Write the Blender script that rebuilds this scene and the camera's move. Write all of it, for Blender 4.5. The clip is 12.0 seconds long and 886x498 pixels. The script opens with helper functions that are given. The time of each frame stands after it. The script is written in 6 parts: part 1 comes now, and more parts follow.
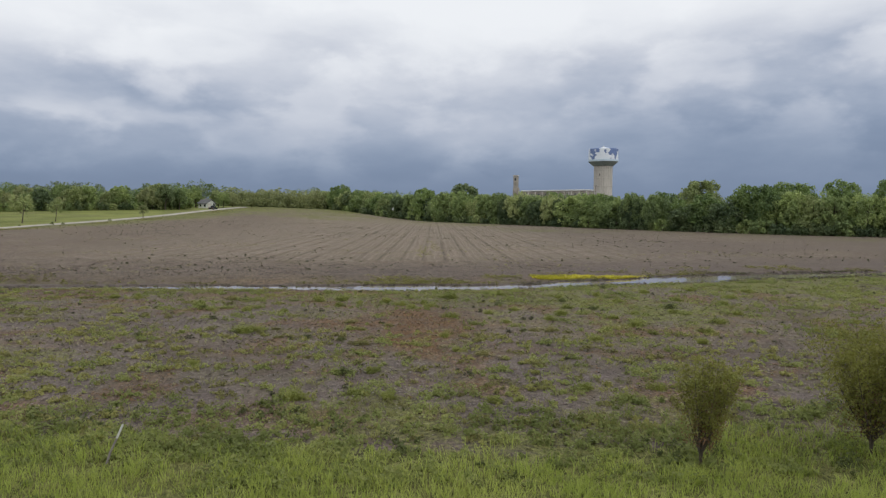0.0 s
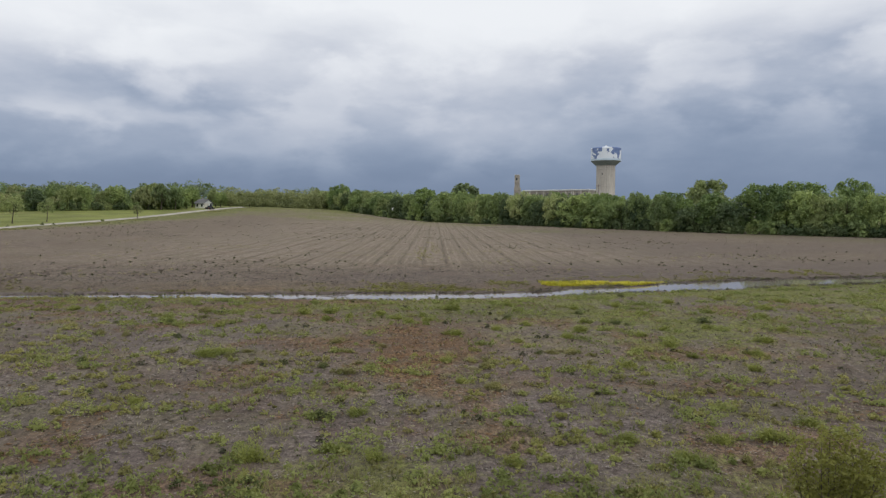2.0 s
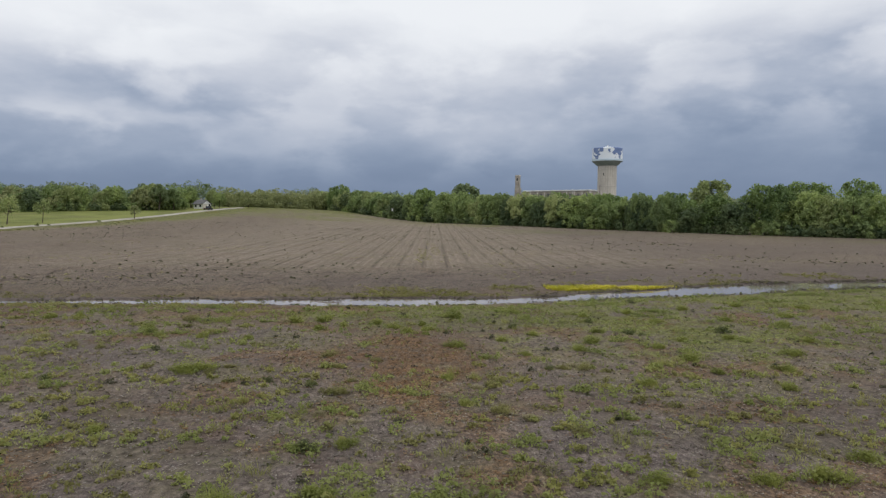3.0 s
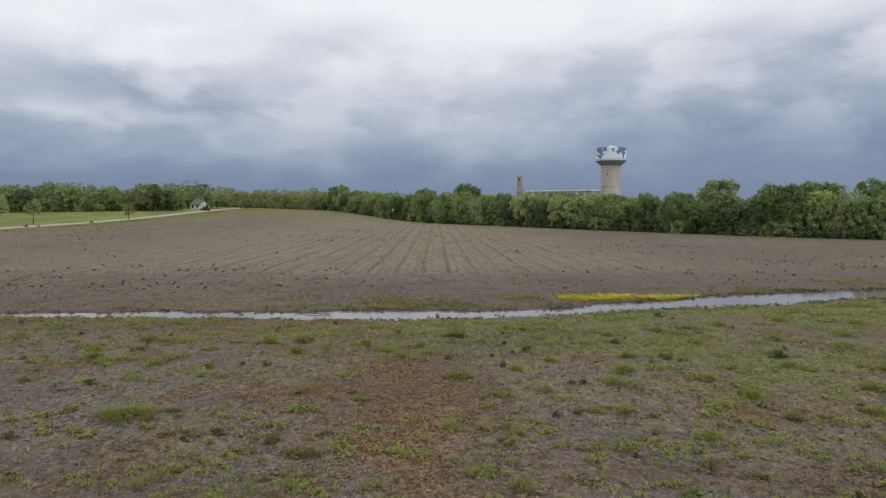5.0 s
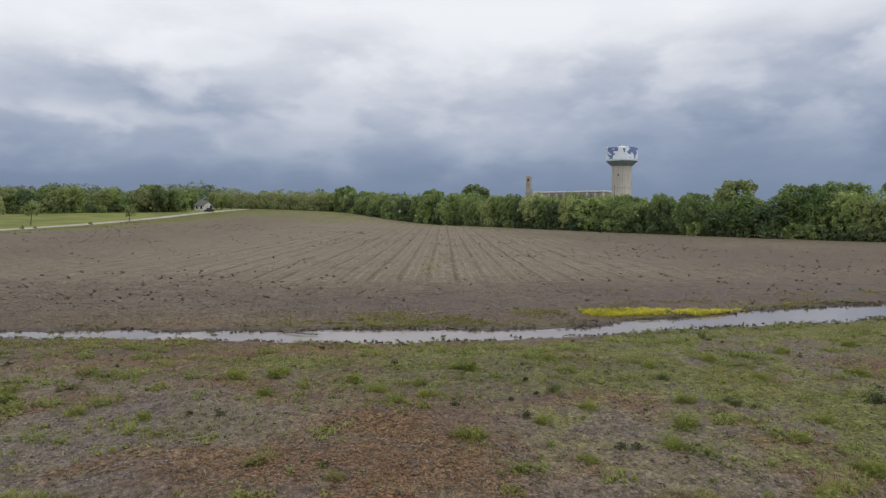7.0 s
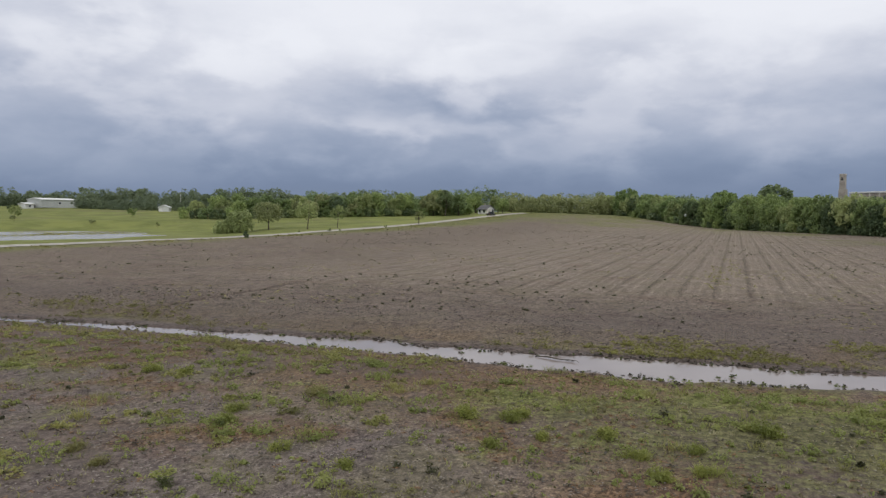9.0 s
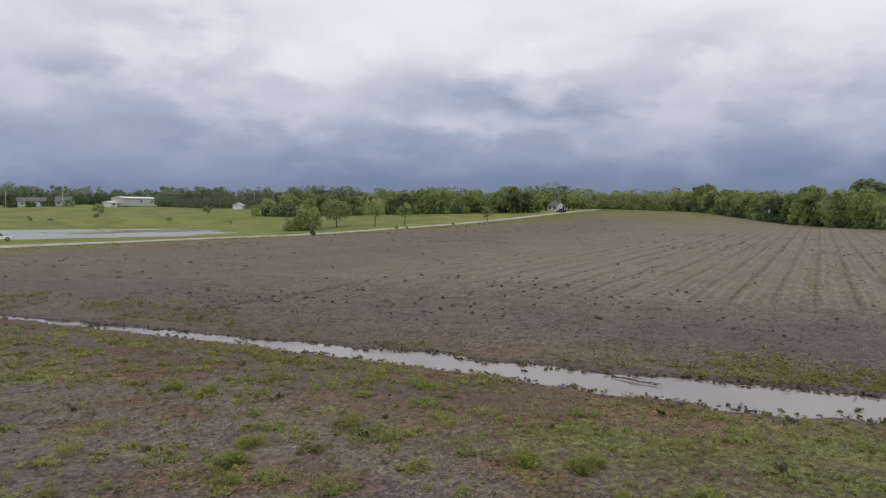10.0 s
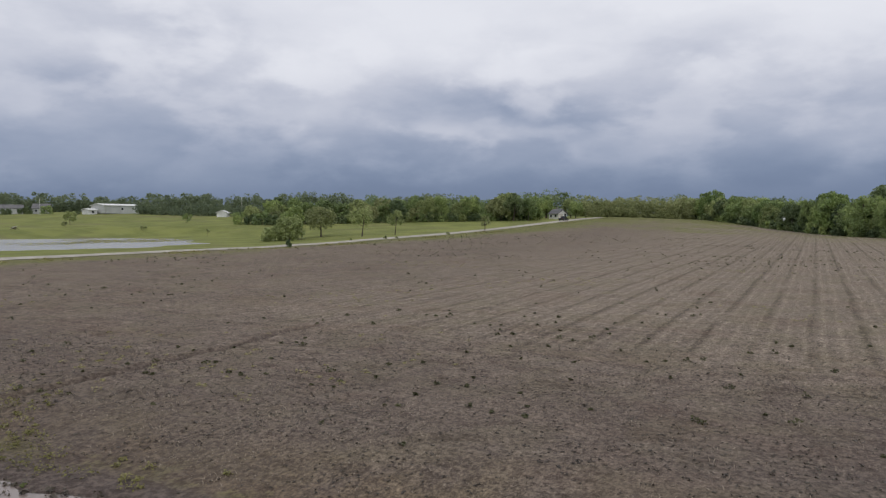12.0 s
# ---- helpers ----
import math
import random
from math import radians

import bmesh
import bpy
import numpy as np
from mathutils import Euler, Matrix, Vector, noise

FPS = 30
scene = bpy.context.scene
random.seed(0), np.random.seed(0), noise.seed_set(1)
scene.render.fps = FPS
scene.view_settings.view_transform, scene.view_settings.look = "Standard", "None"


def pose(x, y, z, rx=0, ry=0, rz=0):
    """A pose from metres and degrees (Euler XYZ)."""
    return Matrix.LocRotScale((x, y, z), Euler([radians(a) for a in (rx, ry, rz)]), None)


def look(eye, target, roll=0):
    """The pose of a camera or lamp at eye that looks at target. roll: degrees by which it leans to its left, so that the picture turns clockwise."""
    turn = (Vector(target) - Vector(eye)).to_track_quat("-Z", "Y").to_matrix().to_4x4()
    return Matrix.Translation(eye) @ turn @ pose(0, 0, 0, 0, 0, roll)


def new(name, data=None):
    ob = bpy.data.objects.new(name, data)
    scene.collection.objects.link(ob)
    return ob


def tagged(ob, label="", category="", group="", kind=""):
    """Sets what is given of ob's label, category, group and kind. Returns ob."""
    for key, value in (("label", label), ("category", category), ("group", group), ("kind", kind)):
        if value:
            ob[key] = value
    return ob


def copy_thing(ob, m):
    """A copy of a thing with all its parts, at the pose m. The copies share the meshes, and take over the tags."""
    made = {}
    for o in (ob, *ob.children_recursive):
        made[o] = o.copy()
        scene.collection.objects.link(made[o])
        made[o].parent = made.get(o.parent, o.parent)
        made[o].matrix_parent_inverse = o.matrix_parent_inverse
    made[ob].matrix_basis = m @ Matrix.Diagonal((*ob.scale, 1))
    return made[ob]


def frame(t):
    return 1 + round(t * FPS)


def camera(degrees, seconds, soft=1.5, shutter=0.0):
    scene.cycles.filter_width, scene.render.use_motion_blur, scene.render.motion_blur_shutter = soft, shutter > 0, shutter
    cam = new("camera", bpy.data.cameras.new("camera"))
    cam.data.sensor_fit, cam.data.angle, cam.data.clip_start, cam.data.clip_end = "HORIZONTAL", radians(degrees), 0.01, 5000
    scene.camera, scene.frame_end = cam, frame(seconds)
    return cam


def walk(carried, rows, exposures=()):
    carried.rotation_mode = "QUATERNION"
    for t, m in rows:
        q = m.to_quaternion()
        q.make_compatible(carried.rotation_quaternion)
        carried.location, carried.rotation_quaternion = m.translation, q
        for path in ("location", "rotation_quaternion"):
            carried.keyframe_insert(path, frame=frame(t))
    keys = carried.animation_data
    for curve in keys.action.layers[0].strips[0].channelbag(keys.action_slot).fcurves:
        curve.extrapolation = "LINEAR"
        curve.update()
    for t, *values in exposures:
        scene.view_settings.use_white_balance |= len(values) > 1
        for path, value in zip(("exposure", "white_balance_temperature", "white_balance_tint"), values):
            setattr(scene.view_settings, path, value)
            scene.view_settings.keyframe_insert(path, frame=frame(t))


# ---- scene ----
cam = camera(63.9, 12.0, soft=1.3, shutter=0.06)
METRES, EYE, TILT, LEAN, TURN = 44.0, 5.5, 0.0, 0.0, -3.5
ROWS = [
    (0.0, 0.0, 0.0, 0.0, 0.01, -2.9, -0.22),
    (0.5, 0.0005, 0.0258, 0.0006, 0.02, -2.9, -0.21),
    (1.0, 0.0003, 0.0521, 0.0011, 0.01, -2.9, -0.2),
    (1.5, -0.0005, 0.0803, 0.0012, 0.02, -2.91, -0.2),
    (2.0, -0.0012, 0.1088, 0.0014, 0.04, -2.91, -0.21),
    (2.5, -0.002, 0.1353, 0.0018, 0.04, -2.89, -0.2),
    (3.0, -0.0018, 0.1622, 0.0026, 0.06, -2.87, -0.21),
    (5.0, -0.0021, 0.2799, 0.0039, 0.15, -2.84, -0.19),
    (5.5, -0.0023, 0.3144, 0.0046, 0.17, -2.83, -0.19),
    (6.0, -0.0016, 0.3482, 0.0054, 0.19, -2.83, -0.18),
    (6.5, -0.0012, 0.3801, 0.006, 0.22, -2.81, -0.18),
    (6.7, -0.0011, 0.3924, 0.0063, 0.23, -2.79, -0.19),
    (7.0, -0.0011, 0.4107, 0.0066, 0.79, -2.76, -0.20),
    (7.3, -0.0010, 0.4287, 0.0070, 2.18, -2.73, -0.21),
    (7.6, -0.0009, 0.4465, 0.0074, 4.4, -2.70, -0.22),
    (7.9, -0.0008, 0.4640, 0.0078, 7.45, -2.67, -0.23),
    (8.1, -0.0008, 0.4755, 0.0081, 9.95, -2.65, -0.24),
    (8.3, -0.0007, 0.4868, 0.0083, 12.83, -2.63, -0.24),
    (8.5, -0.0007, 0.4981, 0.0086, 15.72, -2.61, -0.25),
    (9.0, -0.0025, 0.5245, 0.0096, 23.15, -2.58, -0.25),
    (9.5, -0.0076, 0.5535, 0.0099, 28.88, -2.66, -0.25),
    (10.0, -0.0294, 0.6078, 0.0104, 28.77, -2.83, -0.12),
    (10.5, -0.0695, 0.693, 0.0113, 28.66, -2.8, -0.05),
    (11.0, -0.1203, 0.7934, 0.0119, 28.61, -2.58, -0.03),
    (11.5, -0.1665, 0.8831, 0.0146, 28.54, -2.38, -0.05),
    (12.0, -0.2021, 0.9543, 0.0179, 28.49, -2.25, -0.11),
]
walk(cam, [(t, pose(0, 0, EYE, TILT, LEAN, TURN) @ pose(METRES * x, METRES * y, METRES * z, 90 + pitch, roll, yaw)) for t, x, y, z, yaw, pitch, roll in ROWS],
     [(0.0, 0.0, 6500, 9), (6.7, 0.0, 6500, 9.5), (9.5, -0.06, 6390, 12), (12.0, -0.16, 6380, 12.5)])

# ---------------------------------------------------------------- sky and light
world = bpy.data.worlds.new("overcast_sky")
scene.world = world
world.use_nodes = True
SKY_SHIFT = (4.3, 1.3, 7.0, 2.9)
# banks of cloud: bearing, elevation, half width and half height in degrees, and how bright (+) or heavy (-) each is
CLOUD_BANKS = (
    (-27, 14.8, 5, 2.2, 0.04, 0), (-16.5, 12.8, 6, 1.8, 0.06, 0), (4, 16, 15, 2.6, 0.04, 0), (-35, 13.5, 8.5, 2.6, 0.085, 0), (21, 15.5, 5, 1.5, 0.03, 0), (-8, 12.6, 4, 1.4, -0.03, 0),
    (-49, 14.2, 7, 1.5, -0.06, 0), (-20.5, 14.0, 2.2, 1.0, -0.025, -0.2), (-22, 9.5, 9, 1.3, -0.044, -0.17), (-38, 10.2, 6, 0.9, -0.02, 0), (32.5, 12, 7, 2.2, -0.06, 0.1), (14, 11.5, 6, 1.5, -0.025, 0),
    (-20, 6.7, 9, 0.8, 0.034, -0.12), (-36, 7.7, 7, 1.0, 0.022, 0), (6.5, 5.8, 10, 1.8, 0.022, 0), (24, 7.0, 10, 2.4, -0.035, 0.05), (30, 6, 8, 3, -0.02, 0), (10, 9.0, 7, 1.2, -0.02, 0.06),
    (-22, 4.2, 13, 1.2, 0.008, 0), (-53, 3.6, 8, 1.5, 0.025, 0), (-52, 9.8, 9, 2.4, -0.03, 0))
SUN_ELEVATION, SUN_TURN = radians(52), radians(150)


def build_sky(tree):
    n, l = tree.nodes, tree.links
    n.clear()
    coord = n.new("ShaderNodeTexCoord")
    split = n.new("ShaderNodeSeparateXYZ")
    l.new(coord.outputs["Generated"], split.inputs[0])

    def math_node(op, a, b=0.0, clamp=False):
        m = n.new("ShaderNodeMath")
        m.operation, m.use_clamp = op, clamp
        for k, v in enumerate((a, b)):
            if isinstance(v, (int, float)):
                m.inputs[k].default_value = v
            else:
                l.new(v, m.inputs[k])
        return m.outputs[0]

    up = math_node("MAXIMUM", split.outputs[2], 0.0)

    def vector_node(op, a, b):
        m = n.new("ShaderNodeVectorMath")
        m.operation = op
        for k, v in enumerate((a, b)):
            if isinstance(v, tuple):
                m.inputs[k].default_value = v
            else:
                l.new(v, m.inputs[k])
        return m

    def clouds(scale, detail, rough, distort, tall=2.6, shift=0.0):
        mp = n.new("ShaderNodeMapping")
        mp.inputs["Scale"].default_value = (1.0, 1.0, tall)
        mp.inputs["Location"].default_value = (shift, shift * 0.7, shift * 0.3)
        l.new(coord.outputs["Generated"], mp.inputs[0])
        t = n.new("ShaderNodeTexNoise")
        t.inputs["Scale"].default_value = scale
        t.inputs["Detail"].default_value = detail
        t.inputs["Roughness"].default_value = rough
        t.inputs["Distortion"].default_value = distort
        l.new(mp.outputs[0], t.inputs["Vector"])
        return math_node("SUBTRACT", t.outputs["Fac"], 0.5)

    big = clouds(2.2, 2.0, 0.5, 0.1, 2.6, SKY_SHIFT[0])
    mid = clouds(4.5, 6.0, 0.5, 0.1, 3.0, SKY_SHIFT[1])
    fine = clouds(15.0, 5.0, 0.6, 0.15, 2.6, SKY_SHIFT[2])
    puff = clouds(7.0, 5.0, 0.5, 0.1, 2.0, SKY_SHIFT[3])
    edge = n.new("ShaderNodeMapRange")
    edge.interpolation_type = "SMOOTHSTEP"
    edge.inputs["From Min"].default_value, edge.inputs["From Max"].default_value = -0.06, 0.1
    edge.inputs["To Min"].default_value, edge.inputs["To Max"].default_value = -0.5, 0.5
    l.new(puff, edge.inputs["Value"])
    wave = math_node("ADD", math_node("ADD", math_node("MULTIPLY", big, 0.08), math_node("MULTIPLY", mid, 0.15)),
                     math_node("ADD", math_node("MULTIPLY", fine, 0.045), math_node("MULTIPLY", edge.outputs[0], 0.042)))
    # ragged banks: bearing, elevation, half length, half height, amount and slope, pushed about by noise
    bearing = math_node("ADD", math_node("ARCTAN2", split.outputs[0], split.outputs[1]), math_node("MULTIPLY", puff, 0.35))
    rise = math_node("ADD", math_node("ARCSINE", split.outputs[2]), math_node("MULTIPLY", puff, 0.07))
    where = n.new("ShaderNodeCombineXYZ")
    l.new(bearing, where.inputs[0])
    l.new(rise, where.inputs[1])
    banks = None
    for az, el_, wide, tall_, much, lean in CLOUD_BANKS:
        off = vector_node("SUBTRACT", where.outputs[0], (radians(az), radians(el_), 0.0)).outputs[0]
        over = n.new("ShaderNodeSeparateXYZ")
        l.new(off, over.inputs[0])
        tip = n.new("ShaderNodeCombineXYZ")
        l.new(over.outputs[0], tip.inputs[0])
        l.new(math_node("SUBTRACT", over.outputs[1], math_node("MULTIPLY", over.outputs[0], float(lean))), tip.inputs[1])
        off = vector_node("MULTIPLY", tip.outputs[0], (1 / radians(wide), 1 / radians(tall_), 0.0)).outputs[0]
        near_ = math_node("EXPONENT", math_node("MULTIPLY", vector_node("DOT_PRODUCT", off, off).outputs["Value"], -1.0))
        banks = math_node("MULTIPLY", near_, much) if banks is None else math_node("ADD", banks, math_node("MULTIPLY", near_, much))
    # near the horizon the far cloud base is even
    calm = math_node("ADD", math_node("MULTIPLY", up, 5.0, True), 0.1)
    height = math_node("ADD", math_node("ADD", up, math_node("MULTIPLY", wave, calm)), banks)
    ramp = n.new("ShaderNodeValToRGB")
    ramp.color_ramp.interpolation = "B_SPLINE"
    stops = [(0.0, (0.212, 0.264, 0.36)), (0.03, (0.173, 0.231, 0.35)), (0.07, (0.268, 0.331, 0.455)), (0.11, (0.405, 0.46, 0.575)),
             (0.155, (0.575, 0.61, 0.7)), (0.22, (0.765, 0.79, 0.85)), (0.31, (0.89, 0.91, 0.95)), (1.0, (0.95, 0.97, 1.0))]
    el = ramp.color_ramp.elements
    while len(el) < len(stops):
        el.new(0.5)
    for e, (p, c) in zip(el, stops):
        e.position, e.color = p, (*c, 1)
    l.new(height, ramp.inputs[0])
    cloud_light = n.new("ShaderNodeBackground")
    l.new(ramp.outputs[0], cloud_light.inputs[0])
    cloud_light.inputs[1].default_value = 1.0
    sky = n.new("ShaderNodeTexSky")
    sky.sky_type, sky.sun_disc = "NISHITA", False
    sky.sun_elevation, sky.sun_rotation = SUN_ELEVATION, SUN_TURN
    clear = n.new("ShaderNodeBackground")
    l.new(sky.outputs[0], clear.inputs[0])
    clear.inputs[1].default_value = 0.05
    mix = n.new("ShaderNodeMixShader")
    mix.inputs[0].default_value = 0.96
    l.new(clear.outputs[0], mix.inputs[1])
    l.new(cloud_light.outputs[0], mix.inputs[2])
    out = n.new("ShaderNodeOutputWorld")
    l.new(mix.outputs[0], out.inputs[0])


build_sky(world.node_tree)
sun_data = bpy.data.lights.new("sun", "SUN")
sun_data.energy, sun_data.angle, sun_data.color = 0.6, radians(35), (1.0, 0.98, 0.95)
sun = new("sun", sun_data)
# the sky's turn runs clockwise from +y
sun.matrix_world = look((150 * math.sin(SUN_TURN), 150 * math.cos(SUN_TURN), 190), (0, 0, 0))

# ---------------------------------------------------------------- materials


def nodes_of(name, rough=0.8, spec=0.3):
    m = bpy.data.materials.new(name)
    m.use_nodes = True
    t = m.node_tree
    b = t.nodes["Principled BSDF"]
    b.inputs["Roughness"].default_value = rough
    b.inputs["Specular IOR Level"].default_value = spec
    return m, t, b


def node_value(t, op, a, b=0.0, clamp=False):
    m = t.nodes.new("ShaderNodeMath")
    m.operation, m.use_clamp = op, clamp
    for k, v in enumerate((a, b)):
        if isinstance(v, (int, float)):
            m.inputs[k].default_value = v
        else:
            t.links.new(v, m.inputs[k])
    return m.outputs[0]


def node_noise(t, scale, detail=4.0, rough=0.55, stretch=(1, 1, 1), distort=0.0):
    c = t.nodes.new("ShaderNodeTexCoord")
    mp = t.nodes.new("ShaderNodeMapping")
    mp.inputs["Scale"].default_value = stretch
    t.links.new(c.outputs["Object"], mp.inputs[0])
    x = t.nodes.new("ShaderNodeTexNoise")
    x.inputs["Scale"].default_value, x.inputs["Detail"].default_value = scale, detail
    x.inputs["Roughness"].default_value, x.inputs["Distortion"].default_value = rough, distort
    t.links.new(mp.outputs[0], x.inputs["Vector"])
    return x.outputs["Fac"]


def node_mix(t, fac, a, b, mode="MIX"):
    m = t.nodes.new("ShaderNodeMix")
    m.data_type, m.blend_type = "RGBA", mode
    for k, v in ((0, fac), (6, a), (7, b)):
        if isinstance(v, (int, float)):
            m.inputs[k].default_value = v
        elif isinstance(v, tuple):
            m.inputs[k].default_value = (*v, 1) if len(v) == 3 else v
        else:
            t.links.new(v, m.inputs[k])
    return m.outputs[2]


def node_step(t, v, lo, hi):
    m = t.nodes.new("ShaderNodeMapRange")
    m.interpolation_type = "SMOOTHSTEP"
    m.inputs["From Min"].default_value, m.inputs["From Max"].default_value = lo, hi
    t.links.new(v, m.inputs["Value"])
    return m.outputs[0]


def node_bump(t, b, height, strength=0.4, distance=0.05):
    u = t.nodes.new("ShaderNodeBump")
    u.inputs["Strength"].default_value, u.inputs["Distance"].default_value = strength, distance
    t.links.new(height, u.inputs["Height"])
    t.links.new(u.outputs[0], b.inputs["Normal"])


def plain(name, dark, light, scale=3.0, rough=0.8, spec=0.3, bump=0.2, metal=0.0, stretch=(1, 1, 1)):
    """A surface with grain and stains between two colours."""
    m, t, b = nodes_of(name, rough, spec)
    coarse = node_noise(t, scale * 0.25, 4, 0.6, stretch)
    grain = node_noise(t, scale * 3, 5, 0.6, stretch)
    f = node_value(t, "ADD", node_value(t, "MULTIPLY", coarse, 0.6), node_value(t, "MULTIPLY", grain, 0.4))
    t.links.new(node_mix(t, node_step(t, f, 0.36, 0.64), dark, light), b.inputs["Base Color"])
    b.inputs["Metallic"].default_value = metal
    node_bump(t, b, grain, bump, 0.02)
    return m


def leafy(name, dark, mid, light, see_through=0.3, rough=0.55):
    """Foliage: colour by tree and by leaf, with some light passing through."""
    m, t, b = nodes_of(name, rough, 0.25)
    geo = t.nodes.new("ShaderNodeNewGeometry")
    info = t.nodes.new("ShaderNodeObjectInfo")
    patch = node_step(t, node_noise(t, 0.45, 4, 0.6), 0.36, 0.64)
    stand = node_step(t, node_noise(t, 0.11, 3, 0.5), 0.36, 0.64)
    patch = node_value(t, "ADD", node_value(t, "MULTIPLY", patch, 0.6), node_value(t, "MULTIPLY", stand, 0.5))
    f = node_value(t, "ADD", node_value(t, "MULTIPLY", geo.outputs["Random Per Island"], 0.16),
                   node_value(t, "ADD", node_value(t, "MULTIPLY", info.outputs["Random"], 0.45), node_value(t, "MULTIPLY", patch, 0.4)))
    r = t.nodes.new("ShaderNodeValToRGB")
    el = r.color_ramp.elements
    el.new(0.5)
    for e, (p, c) in zip(el, ((0.12, dark), (0.5, mid), (0.92, light))):
        e.position, e.color = p, (*c, 1)
    t.links.new(f, r.inputs[0])
    t.links.new(r.outputs[0], b.inputs["Base Color"])
    tr = t.nodes.new("ShaderNodeBsdfTranslucent")
    t.links.new(r.outputs[0], tr.inputs[0])
    mx = t.nodes.new("ShaderNodeMixShader")
    mx.inputs[0].default_value = see_through
    t.links.new(b.outputs[0], mx.inputs[1])
    t.links.new(tr.outputs[0], mx.inputs[2])
    t.links.new(mx.outputs[0], t.nodes["Material Output"].inputs[0])
    return m


M_LEAF = leafy("hedge_leaves", (0.174, 0.234, 0.104), (0.274, 0.348, 0.134), (0.443, 0.517, 0.188), 0.42)
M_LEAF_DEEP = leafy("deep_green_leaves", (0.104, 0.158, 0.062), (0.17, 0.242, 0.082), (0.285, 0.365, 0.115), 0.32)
# near-black leaves; on the shrubs this colour carries the shade of the hedge foot
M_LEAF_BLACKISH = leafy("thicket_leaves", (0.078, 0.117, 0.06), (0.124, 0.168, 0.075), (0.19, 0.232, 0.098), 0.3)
M_LEAF_PALE = leafy("pale_leaves", (0.246, 0.293, 0.122), (0.350, 0.401, 0.166), (0.488, 0.521, 0.239), 0.42)
M_LEAF_DULL = leafy("dull_leaves", (0.212, 0.239, 0.112), (0.299, 0.327, 0.146), (0.413, 0.424, 0.197), 0.42)
M_LEAF_DARK = leafy("dark_leaves", (0.113, 0.164, 0.088), (0.177, 0.233, 0.110), (0.252, 0.304, 0.138), 0.4)
M_SAPLING = leafy("willow_leaves", (0.17, 0.172, 0.045), (0.265, 0.262, 0.066), (0.37, 0.355, 0.1), 0.5)
M_WEED = leafy("weed_leaves", (0.17, 0.2, 0.062), (0.275, 0.31, 0.098), (0.4, 0.41, 0.145), 0.5)
M_WEED_YELLOW = leafy("yellowing_weed", (0.1575, 0.1522, 0.054), (0.2625, 0.2467, 0.09), (0.378, 0.3465, 0.144), 0.35)
M_WEED_LIME = leafy("lime_weed", (0.2, 0.21, 0.07), (0.31, 0.31, 0.1), (0.43, 0.405, 0.15), 0.5)
M_WEED_DARK = leafy("dark_weed", (0.05, 0.052, 0.026), (0.08, 0.08, 0.038), (0.125, 0.12, 0.06), 0.25)
M_WEED_BRIGHT = leafy("bright_weed", (0.19, 0.215, 0.055), (0.29, 0.315, 0.08), (0.42, 0.425, 0.13), 0.5)
M_WEED_DEEP = leafy("deep_weed", (0.085, 0.1, 0.035), (0.13, 0.15, 0.05), (0.19, 0.205, 0.075), 0.35)
M_CLOD = leafy("wet_clods", (0.045, 0.038, 0.03), (0.075, 0.064, 0.048), (0.12, 0.1, 0.07), 0.05)
M_WEED_RED = leafy("rusty_weed", (0.12, 0.062, 0.034), (0.2, 0.112, 0.056), (0.275, 0.168, 0.085), 0.3)
M_GRASS = leafy("grass_blades", (0.213, 0.275, 0.055), (0.347, 0.413, 0.083), (0.493, 0.539, 0.143), 0.52)
M_LITTER = leafy("dry_litter", (0.15, 0.128, 0.105), (0.235, 0.206, 0.172), (0.35, 0.31, 0.26), 0.2)
M_STUBBLE = leafy("field_stubble", (0.24, 0.195, 0.145), (0.36, 0.3, 0.225), (0.5, 0.43, 0.34), 0.2)
M_STRAW = leafy("straw", (0.25, 0.22, 0.125), (0.34, 0.305, 0.175), (0.44, 0.4, 0.24), 0.3)
M_MOSS = leafy("yellow_green_growth", (0.15, 0.15, 0.04), (0.23, 0.225, 0.06), (0.33, 0.31, 0.09), 0.35)
M_FLOWER = leafy("yellow_flowers", (0.36, 0.36, 0.05), (0.56, 0.52, 0.06), (0.74, 0.66, 0.09), 0.35)
# distant haze is put into this leaf colour: paler and greyer
M_LEAF_FAR = leafy("hazed_leaves", (0.138, 0.178, 0.118), (0.196, 0.241, 0.146), (0.270, 0.316, 0.174), 0.55)
M_BARK = plain("bark", (0.06, 0.05, 0.04), (0.16, 0.13, 0.1), 4, 0.9, 0.2, 0.5, stretch=(1, 1, 0.3))
M_CONCRETE = plain("cream_concrete", (0.46, 0.43, 0.38), (0.6, 0.565, 0.5), 0.6, 0.85, 0.25, 0.1, stretch=(1, 1, 0.25))
M_WHITE = plain("white_paint", (0.62, 0.62, 0.6), (0.8, 0.8, 0.78), 1.2, 0.6, 0.35, 0.05)
M_METAL_WALL = plain("pale_metal_sheet", (0.44, 0.45, 0.43), (0.54, 0.55, 0.53), 0.6, 0.5, 0.4, 0.05)
M_ROOF = plain("grey_shingle", (0.1, 0.1, 0.105), (0.19, 0.185, 0.18), 2.0, 0.9, 0.2, 0.3)
M_ROOF_PALE = plain("pale_roof", (0.62, 0.62, 0.6), (0.78, 0.78, 0.75), 1.0, 0.6, 0.3, 0.05)
M_STONE = plain("buff_masonry", (0.24, 0.22, 0.185), (0.42, 0.385, 0.33), 0.9, 0.9, 0.2, 0.3)
M_DARK_GLASS = plain("dark_glass", (0.02, 0.024, 0.03), (0.035, 0.04, 0.045), 0.5, 0.12, 0.5, 0.0)
M_POLE = plain("weathered_pole", (0.17, 0.15, 0.13), (0.32, 0.29, 0.26), 2.0, 0.9, 0.2, 0.3)
